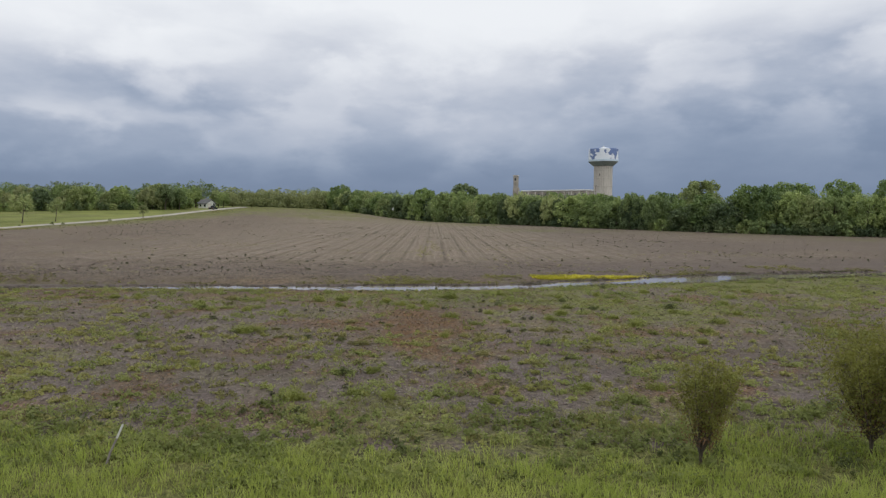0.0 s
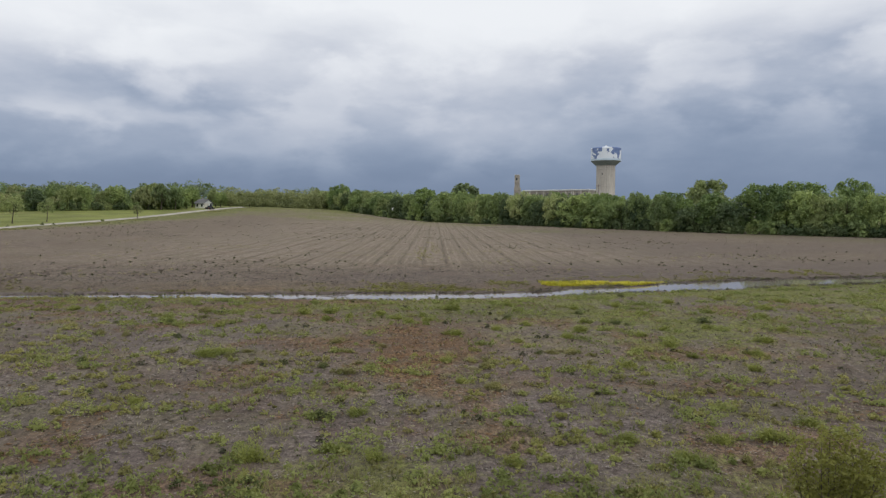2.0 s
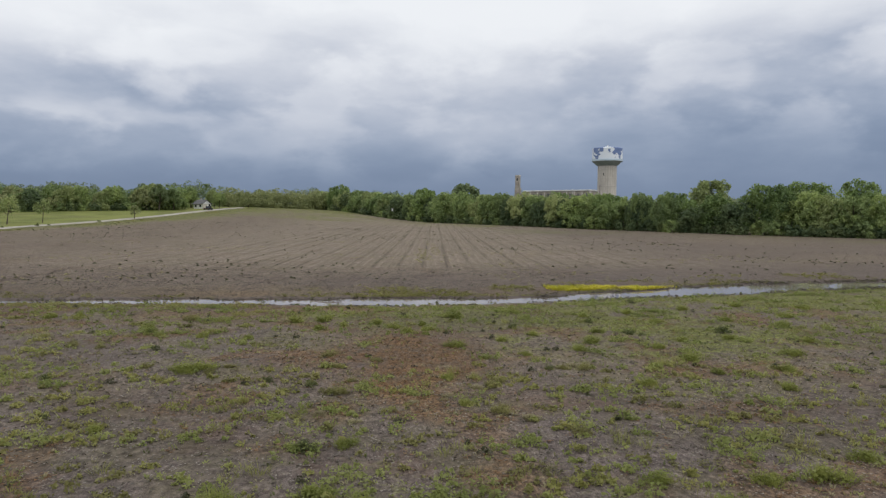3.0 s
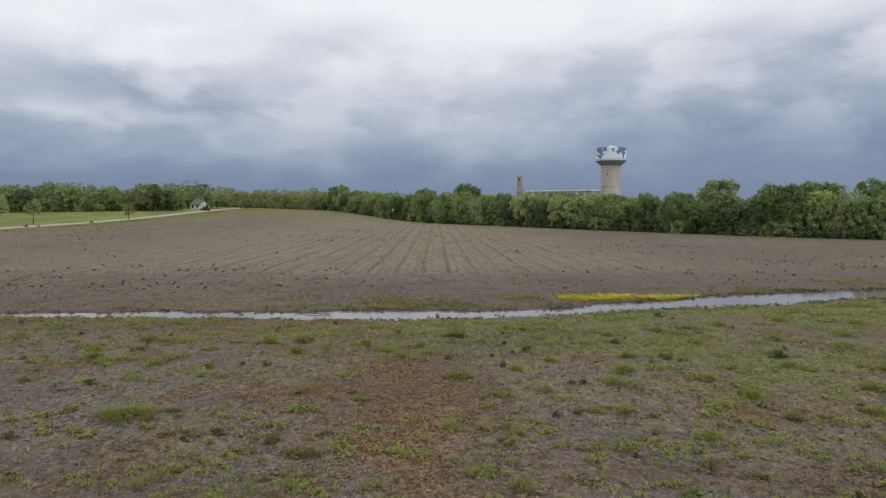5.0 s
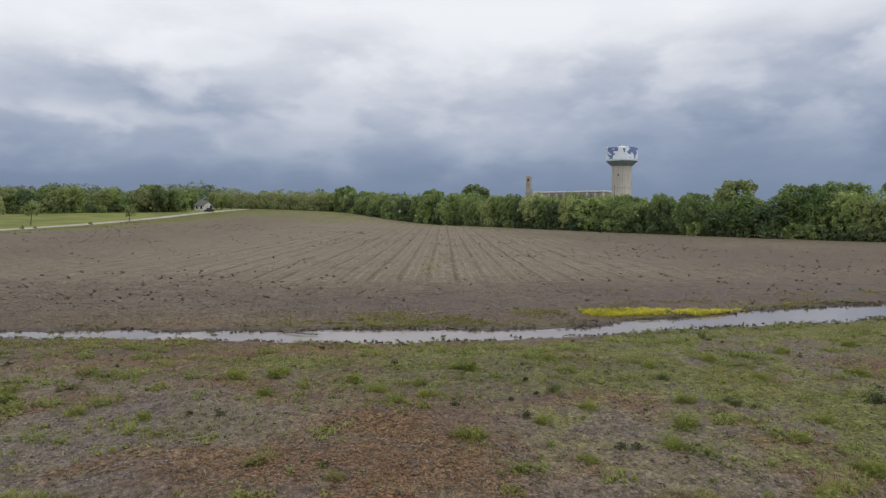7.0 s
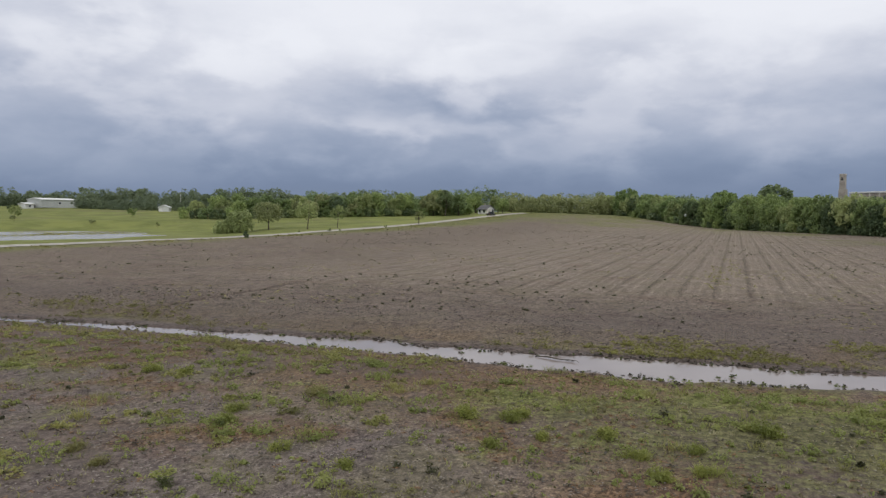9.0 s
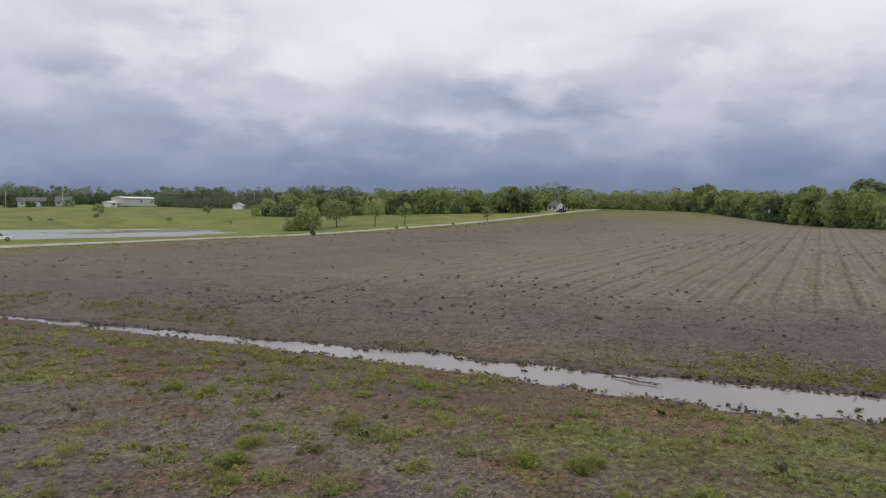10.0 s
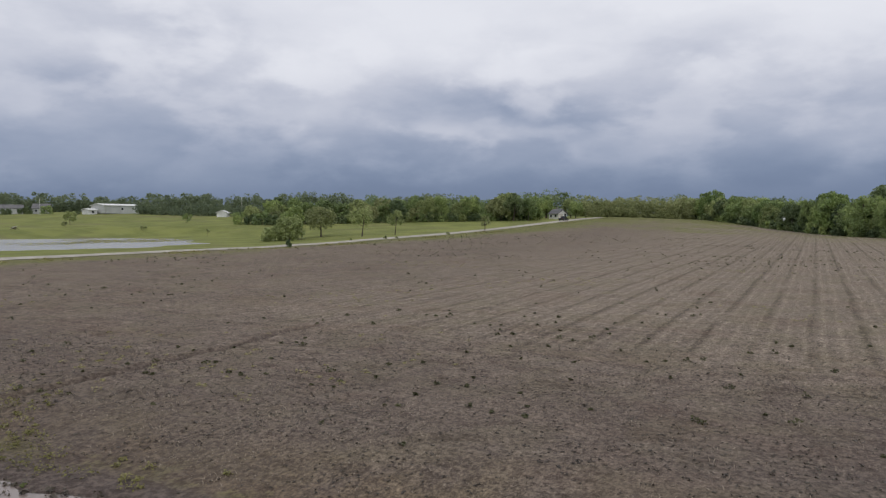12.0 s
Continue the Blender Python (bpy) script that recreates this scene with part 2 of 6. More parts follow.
M_PALE_POLE = plain("pale_pole", (0.5, 0.49, 0.46), (0.66, 0.65, 0.62), 2.0, 0.7, 0.3, 0.1)
M_CAR_WHITE = plain("white_car_paint", (0.72, 0.72, 0.72), (0.8, 0.8, 0.8), 1.0, 0.25, 0.5, 0.0)
M_CAR_DARK = plain("black_car_paint", (0.012, 0.012, 0.014), (0.02, 0.02, 0.022), 1.0, 0.25, 0.5, 0.0)
M_TYRE = plain("tyre_rubber", (0.015, 0.015, 0.015), (0.03, 0.03, 0.03), 6.0, 0.9, 0.2, 0.1)
M_RIM = plain("grey_rim", (0.3, 0.3, 0.31), (0.45, 0.45, 0.46), 3.0, 0.4, 0.5, 0.0, 0.6)
M_LAMP = plain("tail_lamp", (0.3, 0.02, 0.015), (0.4, 0.03, 0.02), 3.0, 0.3, 0.5, 0.0)
M_GRAVEL = plain("pale_gravel", (0.3, 0.275, 0.235), (0.47, 0.435, 0.38), 1.5, 0.95, 0.15, 0.4)
M_BAND = plain("pale_blue_paint", (0.45, 0.56, 0.66), (0.6, 0.7, 0.77), 0.5, 0.5, 0.4, 0.0)
M_CONE = plain("grey_green_paint", (0.2, 0.26, 0.25), (0.3, 0.36, 0.34), 0.5, 0.6, 0.35, 0.0)


def mural():
    """White clouds painted over a dark blue sky, paling to light blue at the lower rim."""
    m, t, b = nodes_of("cloud_mural", 0.5, 0.4)
    c = t.nodes.new("ShaderNodeTexCoord")
    s = t.nodes.new("ShaderNodeSeparateXYZ")
    t.links.new(c.outputs["Object"], s.inputs[0])
    round_ = node_value(t, "SUBTRACT", node_value(t, "ARCTAN2", s.outputs[1], s.outputs[0]), -1.86)
    swell = node_value(t, "MULTIPLY", node_value(t, "COSINE", node_value(t, "MULTIPLY", round_, 4.0)), 0.11)
    shape = node_noise(t, 0.42, 5, 0.55, (1, 1, 1.2), 0.4)
    low = node_value(t, "MULTIPLY", node_value(t, "SUBTRACT", s.outputs[2], 26.6), 0.036)
    mask = node_step(t, node_value(t, "SUBTRACT", node_value(t, "ADD", shape, swell), low), 0.24, 0.28)
    blue = node_mix(t, node_noise(t, 0.6, 3), (0.08, 0.13, 0.3), (0.24, 0.33, 0.56))
    white = node_mix(t, node_step(t, s.outputs[2], 29.0, 24.5), (0.86, 0.88, 0.9), (0.5, 0.66, 0.84))
    white = node_mix(t, node_value(t, "MULTIPLY", node_noise(t, 0.9, 3), 0.5), white, (0.62, 0.74, 0.88))
    t.links.new(node_mix(t, mask, blue, white), b.inputs["Base Color"])
    return m


M_MURAL = mural()


def water_material(name, mud, rough=0.04, wind=0.02, wave=5.0):
    m, t, b = nodes_of(name, rough, 0.45)
    b.inputs["IOR"].default_value = 1.33
    t.links.new(node_mix(t, node_noise(t, 0.4, 3), mud, tuple(v * 1.35 for v in mud)), b.inputs["Base Color"])
    ripple = node_noise(t, wave, 3, 0.5, (0.6, 1.4, 1))
    node_bump(t, b, ripple, wind, 0.02 if wave > 3 else 0.12)
    return m


M_WATER = water_material("muddy_water", (0.2, 0.165, 0.145), 0.035, 0.02)
M_POND = water_material("windblown_water", (0.27, 0.26, 0.235), 0.2, 0.4, 1.6)


def ground_material():
    m, t, b = nodes_of("field_ground", 0.95, 0.12)

    def mask(name):
        a = t.nodes.new("ShaderNodeAttribute")
        a.attribute_name = name
        s = t.nodes.new("ShaderNodeSeparateColor")
        t.links.new(a.outputs["Color"], s.inputs[0])
        return s.outputs[0], s.outputs[1], s.outputs[2], a.outputs["Alpha"]

    green, red, meadow, thatch = mask("cover")
    dark_wet, crop, yellow, _ = mask("soil")
    broad = node_noise(t, 0.09, 4, 0.6)
    patch = node_noise(t, 0.55, 5, 0.62)
    fine = node_noise(t, 5.0, 5, 0.65)
    grit = node_noise(t, 22.0, 4, 0.7)
    lay = node_noise(t, 0.5, 5, 0.65, (0.35, 2.2, 1))
    clod = node_noise(t, 2.2, 5, 0.7)
    residue = node_noise(t, 1.9, 6, 0.78, (1, 0.8, 1))
    crumb = node_noise(t, 9.0, 5, 0.75)
    mottle = node_noise(t, 0.9, 6, 0.75, (1, 0.8, 1))
    fleck = node_noise(t, 13.0, 4, 0.75, (1, 0.6, 1))
    soil = node_mix(t, node_step(t, patch, 0.3, 0.7), (0.166, 0.137, 0.132), (0.216, 0.182, 0.173))
    soil = node_mix(t, node_value(t, "MULTIPLY", node_step(t, clod, 0.42, 0.66), 0.5), soil, (0.185, 0.158, 0.152))
    soil = node_mix(t, node_value(t, "MULTIPLY", node_step(t, fine, 0.54, 0.7), 0.8), soil, (0.285, 0.247, 0.232))
    soil = node_mix(t, node_value(t, "MULTIPLY", node_step(t, fine, 0.46, 0.32), 0.85), soil, (0.07, 0.055, 0.05))
    soil = node_mix(t, node_step(t, grit, 0.46, 0.36), soil, (0.075, 0.059, 0.053))
    # the sown field: rows along y, headland along x near the water
    pos = t.nodes.new("ShaderNodeNewGeometry")
    xyz = t.nodes.new("ShaderNodeSeparateXYZ")
    t.links.new(pos.outputs["Position"], xyz.inputs[0])
    wob = node_value(t, "MULTIPLY", node_noise(t, 0.08, 2), 0.5)
    sx = node_value(t, "SUBTRACT", node_value(t, "ADD", xyz.outputs[0], wob), node_value(t, "MULTIPLY", node_value(t, "SUBTRACT", xyz.outputs[1], 77.0), 0.048))

    def rows(period, sharp, off=0.0):
        ph = node_value(t, "MULTIPLY", node_value(t, "ADD", sx, off), 2 * math.pi / period)
        s = node_value(t, "ADD", node_value(t, "MULTIPLY", node_value(t, "SINE", ph), 0.5), 0.5)
        return node_value(t, "POWER", s, sharp)

    tracks = node_value(t, "MULTIPLY", rows(7.3, 90.0, 3.93), node_step(t, node_noise(t, 0.4, 5, 0.7, (1, 0.4, 1)), 0.35, 0.62))
    lines = node_value(t, "MULTIPLY", rows(2.433, 9.0, 2.71), node_step(t, node_noise(t, 0.45, 5, 0.7, (1, 0.25, 1)), 0.34, 0.54))
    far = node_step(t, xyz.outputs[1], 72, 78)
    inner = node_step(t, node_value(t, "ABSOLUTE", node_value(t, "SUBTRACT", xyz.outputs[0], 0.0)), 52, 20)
    tilled = node_mix(t, node_step(t, node_value(t, "ADD", node_value(t, "MULTIPLY", broad, 0.6), node_value(t, "MULTIPLY", patch, 0.4)), 0.36, 0.62), (0.154, 0.123, 0.106), (0.226, 0.182, 0.15))
    tilled = node_mix(t, node_value(t, "MULTIPLY", node_step(t, lay, 0.46, 0.72), 0.7), tilled, (0.275, 0.235, 0.2))
    tilled = node_mix(t, node_value(t, "MULTIPLY", node_step(t, clod, 0.5, 0.36), 0.5), tilled, (0.125, 0.1, 0.09))
    tilled = node_mix(t, node_step(t, fine, 0.5, 0.34), tilled, (0.085, 0.068, 0.06))
    tilled = node_mix(t, node_step(t, grit, 0.56, 0.68), tilled, (0.38, 0.33, 0.275))
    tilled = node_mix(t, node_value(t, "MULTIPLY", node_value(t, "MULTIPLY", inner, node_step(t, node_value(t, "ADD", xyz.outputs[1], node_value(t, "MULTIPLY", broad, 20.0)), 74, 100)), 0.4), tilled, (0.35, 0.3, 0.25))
    dark_line = node_value(t, "ADD", node_value(t, "MULTIPLY", node_value(t, "MULTIPLY", lines, inner), 0.62), node_value(t, "MULTIPLY", tracks, 0.22), True)
    tilled = node_mix(t, node_value(t, "MULTIPLY", node_step(t, residue, 0.52, 0.6), 0.3), tilled, (0.35, 0.29, 0.228))
    tilled = node_mix(t, node_value(t, "MULTIPLY", node_step(t, residue, 0.46, 0.38), 0.35), tilled, (0.075, 0.06, 0.052))
    tilled = node_mix(t, node_value(t, "MULTIPLY", node_step(t, crumb, 0.54, 0.64), 0.6), tilled, (0.32, 0.268, 0.215))
    tilled = node_mix(t, node_value(t, "MULTIPLY", node_step(t, crumb, 0.46, 0.36), 0.75), tilled, (0.07, 0.054, 0.045))
    tilled = node_mix(t, node_value(t, "MULTIPLY", node_step(t, mottle, 0.56, 0.72), 0.25), tilled, (0.165, 0.15, 0.09))
    sown = node_value(t, "MULTIPLY", node_value(t, "MULTIPLY", rows(0.811, 4.0, 0.9), inner), node_value(t, "MULTIPLY", far, node_step(t, fine, 0.42, 0.58)))
    tilled = node_mix(t, node_value(t, "MULTIPLY", sown, 0.7), tilled, (0.4, 0.345, 0.275))
    tilled = node_mix(t, node_value(t, "MULTIPLY", node_value(t, "MULTIPLY", dark_line, far), node_step(t, fine, 0.72, 0.5)), tilled, (0.085, 0.07, 0.053))
    tilled = node_mix(t, node_value(t, "MULTIPLY", node_step(t, fleck, 0.55, 0.62), 0.8), tilled, (0.37, 0.31, 0.245))
    tilled = node_mix(t, node_value(t, "MULTIPLY", node_step(t, fleck, 0.45, 0.38), 0.85), tilled, (0.06, 0.045, 0.037))
    damp = node_noise(t, 0.8, 7, 0.72, (0.6, 1.1, 1), 0.3)
    tilled = node_mix(t, node_value(t, "MULTIPLY", node_step(t, damp, 0.5, 0.63), node_value(t, "SUBTRACT", 0.85, node_value(t, "MULTIPLY", far, 0.35))), tilled, node_mix(t, 1.0, tilled, (0.62, 0.585, 0.57), "MULTIPLY"))
    # thin weeds tint the sown soil olive towards its margins
    tilled = node_mix(t, node_value(t, "MULTIPLY", node_step(t, node_value(t, "ADD", green, node_value(t, "MULTIPLY", mottle, 0.6)), 0.66, 1.2), 0.5), tilled, (0.23, 0.205, 0.128))
    soil = node_mix(t, node_value(t, "MULTIPLY", node_step(t, crumb, 0.46, 0.36), 0.6), soil, (0.06, 0.047, 0.04))
    soil = node_mix(t, node_value(t, "MULTIPLY", node_step(t, fleck, 0.56, 0.66), 0.65), soil, (0.38, 0.335, 0.295))
    soil = node_mix(t, node_value(t, "MULTIPLY", node_step(t, fleck, 0.44, 0.36), 0.5), soil, (0.05, 0.04, 0.034))
    soil = node_mix(t, node_value(t, "MULTIPLY", node_step(t, mottle, 0.52, 0.68), 0.16), soil, (0.23, 0.2, 0.125))
    soil = node_mix(t, node_value(t, "MULTIPLY", node_step(t, mottle, 0.46, 0.34), 0.25), soil, (0.085, 0.068, 0.056))
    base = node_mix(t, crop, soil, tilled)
    olive = node_noise(t, 0.33, 5, 0.65, (1, 0.8, 1), 0.4)
    ruddy = node_noise(t, 0.21, 5, 0.65, (0.8, 1, 1), 0.3)
    tan = node_noise(t, 0.47, 5, 0.7, (0.7, 1, 1), 0.6)
    base = node_mix(t, node_value(t, "MULTIPLY", node_step(t, ruddy, 0.5, 0.64), node_value(t, "SUBTRACT", 0.5, node_value(t, "MULTIPLY", crop, 0.3))), base, (0.16, 0.1, 0.072))
    base = node_mix(t, node_value(t, "MULTIPLY", node_step(t, olive, 0.46, 0.62), node_value(t, "SUBTRACT", 0.38, node_value(t, "MULTIPLY", crop, 0.2))), base, (0.155, 0.148, 0.072))
    base = node_mix(t, node_value(t, "MULTIPLY", node_step(t, tan, 0.54, 0.68), 0.35), base, (0.27, 0.235, 0.16))
    # dead and dying weeds matted over the near ground
    mat = node_mix(t, node_step(t, node_value(t, "ADD", node_value(t, "MULTIPLY", fleck, 0.5), node_value(t, "MULTIPLY", crumb, 0.5)), 0.43, 0.57), (0.105, 0.084, 0.043), (0.36, 0.3, 0.165))
    base = node_mix(t, node_value(t, "MULTIPLY", thatch, node_step(t, node_value(t, "ADD", node_value(t, "MULTIPLY", patch, 0.5), node_value(t, "MULTIPLY", fine, 0.5)), 0.36, 0.56)), base, mat)
    # rust-coloured dead weeds, green cover, yellow fringe, meadow
    base = node_mix(t, node_value(t, "MULTIPLY", red, node_step(t, node_value(t, "ADD", patch, node_value(t, "MULTIPLY", fine, 0.5)), 0.45, 0.8)), base, node_mix(t, node_step(t, node_value(t, "ADD", node_value(t, "MULTIPLY", fleck, 0.6), node_value(t, "MULTIPLY", crumb, 0.4)), 0.44, 0.57), (0.085, 0.05, 0.03), (0.3, 0.188, 0.105)))
    weeds = node_mix(t, node_step(t, fine, 0.35, 0.7), (0.115, 0.122, 0.045), (0.262, 0.27, 0.1))
    weeds = node_mix(t, node_step(t, fleck, 0.46, 0.38), weeds, (0.05, 0.055, 0.02))
    speck = node_value(t, "ADD", node_value(t, "MULTIPLY", patch, 0.6), node_value(t, "MULTIPLY", fine, 0.4))
    cut = node_value(t, "SUBTRACT", 0.85, node_value(t, "MULTIPLY", green, 0.6))
    on = node_value(t, "MULTIPLY", node_value(t, "SUBTRACT", speck, cut), 9.0, True)
    base = node_mix(t, on, base, weeds)
    ycut = node_value(t, "SUBTRACT", 0.85, node_value(t, "MULTIPLY", yellow, 0.6))
    yon = node_value(t, "MULTIPLY", node_value(t, "SUBTRACT", speck, ycut), 9.0, True)
    base = node_mix(t, yon, base, node_mix(t, node_step(t, fine, 0.4, 0.65), (0.14, 0.14, 0.035), (0.27, 0.26, 0.06)))
    base = node_mix(t, 1.0, base, (0.94, 0.915, 0.87), "MULTIPLY")
    # crumbs and clods: noise makes the colour lighter and darker at three sizes
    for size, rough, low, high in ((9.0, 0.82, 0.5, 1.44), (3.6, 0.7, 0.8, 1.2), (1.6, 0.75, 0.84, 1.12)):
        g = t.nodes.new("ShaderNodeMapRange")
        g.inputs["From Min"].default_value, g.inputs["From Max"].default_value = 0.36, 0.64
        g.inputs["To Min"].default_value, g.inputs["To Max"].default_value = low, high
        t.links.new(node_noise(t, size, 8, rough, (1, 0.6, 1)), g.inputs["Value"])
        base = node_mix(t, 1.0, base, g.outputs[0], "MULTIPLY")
    turf = node_mix(t, node_step(t, broad, 0.35, 0.65), (0.138, 0.158, 0.046), (0.21, 0.226, 0.066))
    turf = node_mix(t, node_step(t, lay, 0.5, 0.75), turf, (0.235, 0.24, 0.088))
    turf = node_mix(t, node_value(t, "MULTIPLY", node_step(t, node_noise(t, 0.045, 4, 0.65, (0.5, 1, 1)), 0.5, 0.66), 0.6), turf, (0.17, 0.155, 0.08))
    base = node_mix(t, meadow, base, turf)
    base = node_mix(t, dark_wet, base, node_mix(t, node_step(t, fine, 0.4, 0.65), (0.065, 0.048, 0.04), (0.15, 0.116, 0.096)))
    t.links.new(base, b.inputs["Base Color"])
    rough = node_value(t, "SUBTRACT", 0.95, node_value(t, "MULTIPLY", dark_wet, 0.35))
    t.links.new(rough, b.inputs["Roughness"])
    relief = node_value(t, "ADD", node_value(t, "ADD", fine, node_value(t, "MULTIPLY", grit, 0.5)), node_value(t, "MULTIPLY", dark_line, -0.8))
    node_bump(t, b, relief, 0.65, 0.1)
    return m


M_GROUND = ground_material()

# ---------------------------------------------------------------- mesh helpers


def mesh_of(name, verts, faces, mat, smooth=False):
    """A mesh from arrays; faces is an N x 3 or N x 4 array, or a list of such arrays."""
    me = bpy.data.meshes.new(name)
    groups = faces if isinstance(faces, list) else [faces]
    groups = [np.asarray(g, dtype=np.int32) for g in groups if len(g)]
    verts = np.asarray(verts, dtype=np.float32)
    loops = np.concatenate([g.ravel() for g in groups])
    sizes = np.concatenate([np.full(len(g), g.shape[1], dtype=np.int32) for g in groups])
    starts = np.concatenate([[0], np.cumsum(sizes)[:-1]]).astype(np.int32)
    me.vertices.add(len(verts))
    me.vertices.foreach_set("co", verts.ravel())
    me.loops.add(len(loops))
    me.loops.foreach_set("vertex_index", loops)
    me.polygons.add(len(sizes))
    me.polygons.foreach_set("loop_start", starts)
    me.polygons.foreach_set("loop_total", sizes)
    if smooth:
        me.polygons.foreach_set("use_smooth", np.ones(len(sizes), dtype=bool))
    me.update(calc_edges=True)
    me.materials.append(mat)
    return me


def part(name, bm, mat, parent, label="", smooth=False):
    """Links a bmesh (or a ready mesh) as one mesh object under a thing or a part."""
    if isinstance(bm, bpy.types.Mesh):
        me = bm
    else:
        me = bpy.data.meshes.new(name)
        bm.to_mesh(me)
        bm.free()
        me.materials.append(mat)
        if smooth:
            me.polygons.foreach_set("use_smooth", [True] * len(me.polygons))
    ob = new(name, me)
    ob.parent = parent
    return tagged(ob, label) if label else ob


def thing(name, m, label, category, group=""):
    ob = new(name)
    ob.matrix_world = m
    return tagged(ob, label, category, group)


def box(size, centre=(0, 0, 0), bevel=0.0, turn=0.0):
    bm = bmesh.new()
    bmesh.ops.create_cube(bm, size=1, matrix=Matrix.Translation(centre) @ pose(0, 0, 0, 0, 0, turn) @ Matrix.Diagonal((*size, 1)))
    if bevel:
        bmesh.ops.bevel(bm, geom=bm.edges[:], offset=bevel, segments=2, affect="EDGES", profile=0.5)
    return bm


def lathe(profile, sides=32):
    """A turned body from (radius, height) pairs."""
    bm = bmesh.new()
    rings = []
    for r, z in profile:
        rings.append([bm.verts.new((r * math.cos(2 * math.pi * k / sides), r * math.sin(2 * math.pi * k / sides), z)) for k in range(sides)])
    for a, c in zip(rings, rings[1:]):
        for k in range(sides):
            bm.faces.new((a[k], a[(k + 1) % sides], c[(k + 1) % sides], c[k]))
    bm.faces.new(rings[0][::-1])
    bm.faces.new(rings[-1])
    return bm


def prism(outline, depth, axis="y"):
    """An outline in (across, up) pushed through by depth, centred."""
    bm = bmesh.new()
    ends = []
    for s in (-depth / 2, depth / 2):
        ends.append([bm.verts.new((u, s, v) if axis == "y" else (s, u, v)) for u, v in outline])
    k = len(outline)
    for i in range(k):
        bm.faces.new((ends[0][i], ends[0][(i + 1) % k], ends[1][(i + 1) % k], ends[1][i]))
    bm.faces.new(ends[0][::-1])
    bm.faces.new(ends[1])
    bmesh.ops.recalc_face_normals(bm, faces=bm.faces[:])
    return bm


def tube_arrays(points, radii, sides=6):
    """Vertices and quads of a tapered tube along points."""
    pts = np.asarray(points, float)
    v, f = [], []
    for i, p in enumerate(pts):
        d = pts[min(i + 1, len(pts) - 1)] - pts[max(i - 1, 0)]
        d /= np.linalg.norm(d) + 1e-9
        a = np.cross(d, (0.31, 0.95, 0.1))
        a /= np.linalg.norm(a) + 1e-9
        c = np.cross(d, a)
        for k in range(sides):
            w = 2 * math.pi * k / sides
            v.append(p + radii[i] * (math.cos(w) * a + math.sin(w) * c))
    for i in range(len(pts) - 1):
        for k in range(sides):
            f.append((i * sides + k, i * sides + (k + 1) % sides, (i + 1) * sides + (k + 1) % sides, (i + 1) * sides + k))
    return np.array(v), np.array(f)


def joined(pieces):
    """Joins (verts, quads) pieces."""
    vs, fs, n = [], [], 0
    for v, f in pieces:
        vs.append(v)
        fs.append(f + n)
        n += len(v)
    return np.concatenate(vs), np.concatenate(fs)


# ---------------------------------------------------------------- the lie of the land


def fbm(x, y, scale, seed=0, octaves=4):
    """Smooth value noise, 0 to 1, on arrays."""
    x, y = np.asarray(x, float) / scale, np.asarray(y, float) / scale
    table = np.random.default_rng(seed).random((64, 64))
    total, amp, norm = 0.0, 1.0, 0.0
    for _ in range(octaves):
        xi, yi = np.floor(x).astype(int), np.floor(y).astype(int)
        fx, fy = x - xi, y - yi
        fx, fy = fx * fx * (3 - 2 * fx), fy * fy * (3 - 2 * fy)
        g = lambda a, c: table[a % 64, c % 64]
        v = (g(xi, yi) * (1 - fx) + g(xi + 1, yi) * fx) * (1 - fy) + (g(xi, yi + 1) * (1 - fx) + g(xi + 1, yi + 1) * fx) * fy
        total, norm = total + amp * v, norm + amp
        x, y, amp = x * 2.03 + 17.1, y * 2.03 + 5.3, amp * 0.5
    return total / norm


def step(v, lo, hi):
    u = np.clip((np.asarray(v, float) - lo) / (hi - lo), 0, 1)
    return u * u * (3 - 2 * u)


# the flooded ditch: x, the middle's y and half the width of the water
DITCH = ((-50, 52.6, 0.6), (-40, 52.6, 0.9), (-33, 52.5, 0.95), (-29, 52.6, 1.25), (-25, 52.6, 1.1), (-19.5, 52.5, 1.3), (-14, 52.4, 1.45), (-10, 52.35, 1.45),
         (-7.5, 51.95, 1.75), (-3.5, 51.8, 2.1), (0, 51.8, 2.1), (4, 51.95, 2.1), (7.6, 52.1, 1.75), (10.8, 53.1, 1.65), (14, 54.8, 2.0), (17.5, 55.7, 1.75),
         (21, 57.2, 2.7), (25, 58.4, 3.1), (29, 60.1, 2.6), (34, 61.1, 2.4), (41, 62.5, 2.1), (60, 66, 1.4), (112, 78, 1.0))


def ditch_knots(x, column):
    xs_, vs_ = [k[0] for k in DITCH], [k[column] for k in DITCH]
    return sum(np.interp(np.asarray(x, float) + o, xs_, vs_) for o in (-1.4, 0.0, 1.4)) / 3


def ditch_line(x):
    """The middle of the flooded ditch: y at x."""
    return ditch_knots(x, 1)


def ditch_half(x):
    """Half the width of the flooded ditch's bed."""
    return (1.0 * ditch_knots(x, 2) - 0.22) * step(x, -52, -44) * step(x, 110, 80)


POND_WATER = 0.8


def pond_mask(x, y):
    """Two masks about the flooded hollow beyond the road: its bed, and the low shelf round it."""
    u, v = (x + 183) * 0.3 + (y - 152) * 0.954, (x + 183) * 0.954 - (y - 152) * 0.3
    r = np.sqrt((u / np.where(u > 0, 47, 52)) ** 2 + (v / np.where(v > 0, 56, 27)) ** 2) + 0.4 * (fbm(x, y, 18, 9) - 0.5)
    return step(r, 1.25, 0.85), step(r, 1.9, 1.25)


ROAD = [(-128, -60), (-113, 0), (-100.5, 89), (-92, 158), (-84.5, 236), (-78.5, 300), (-76, 316), (-74, 345)]


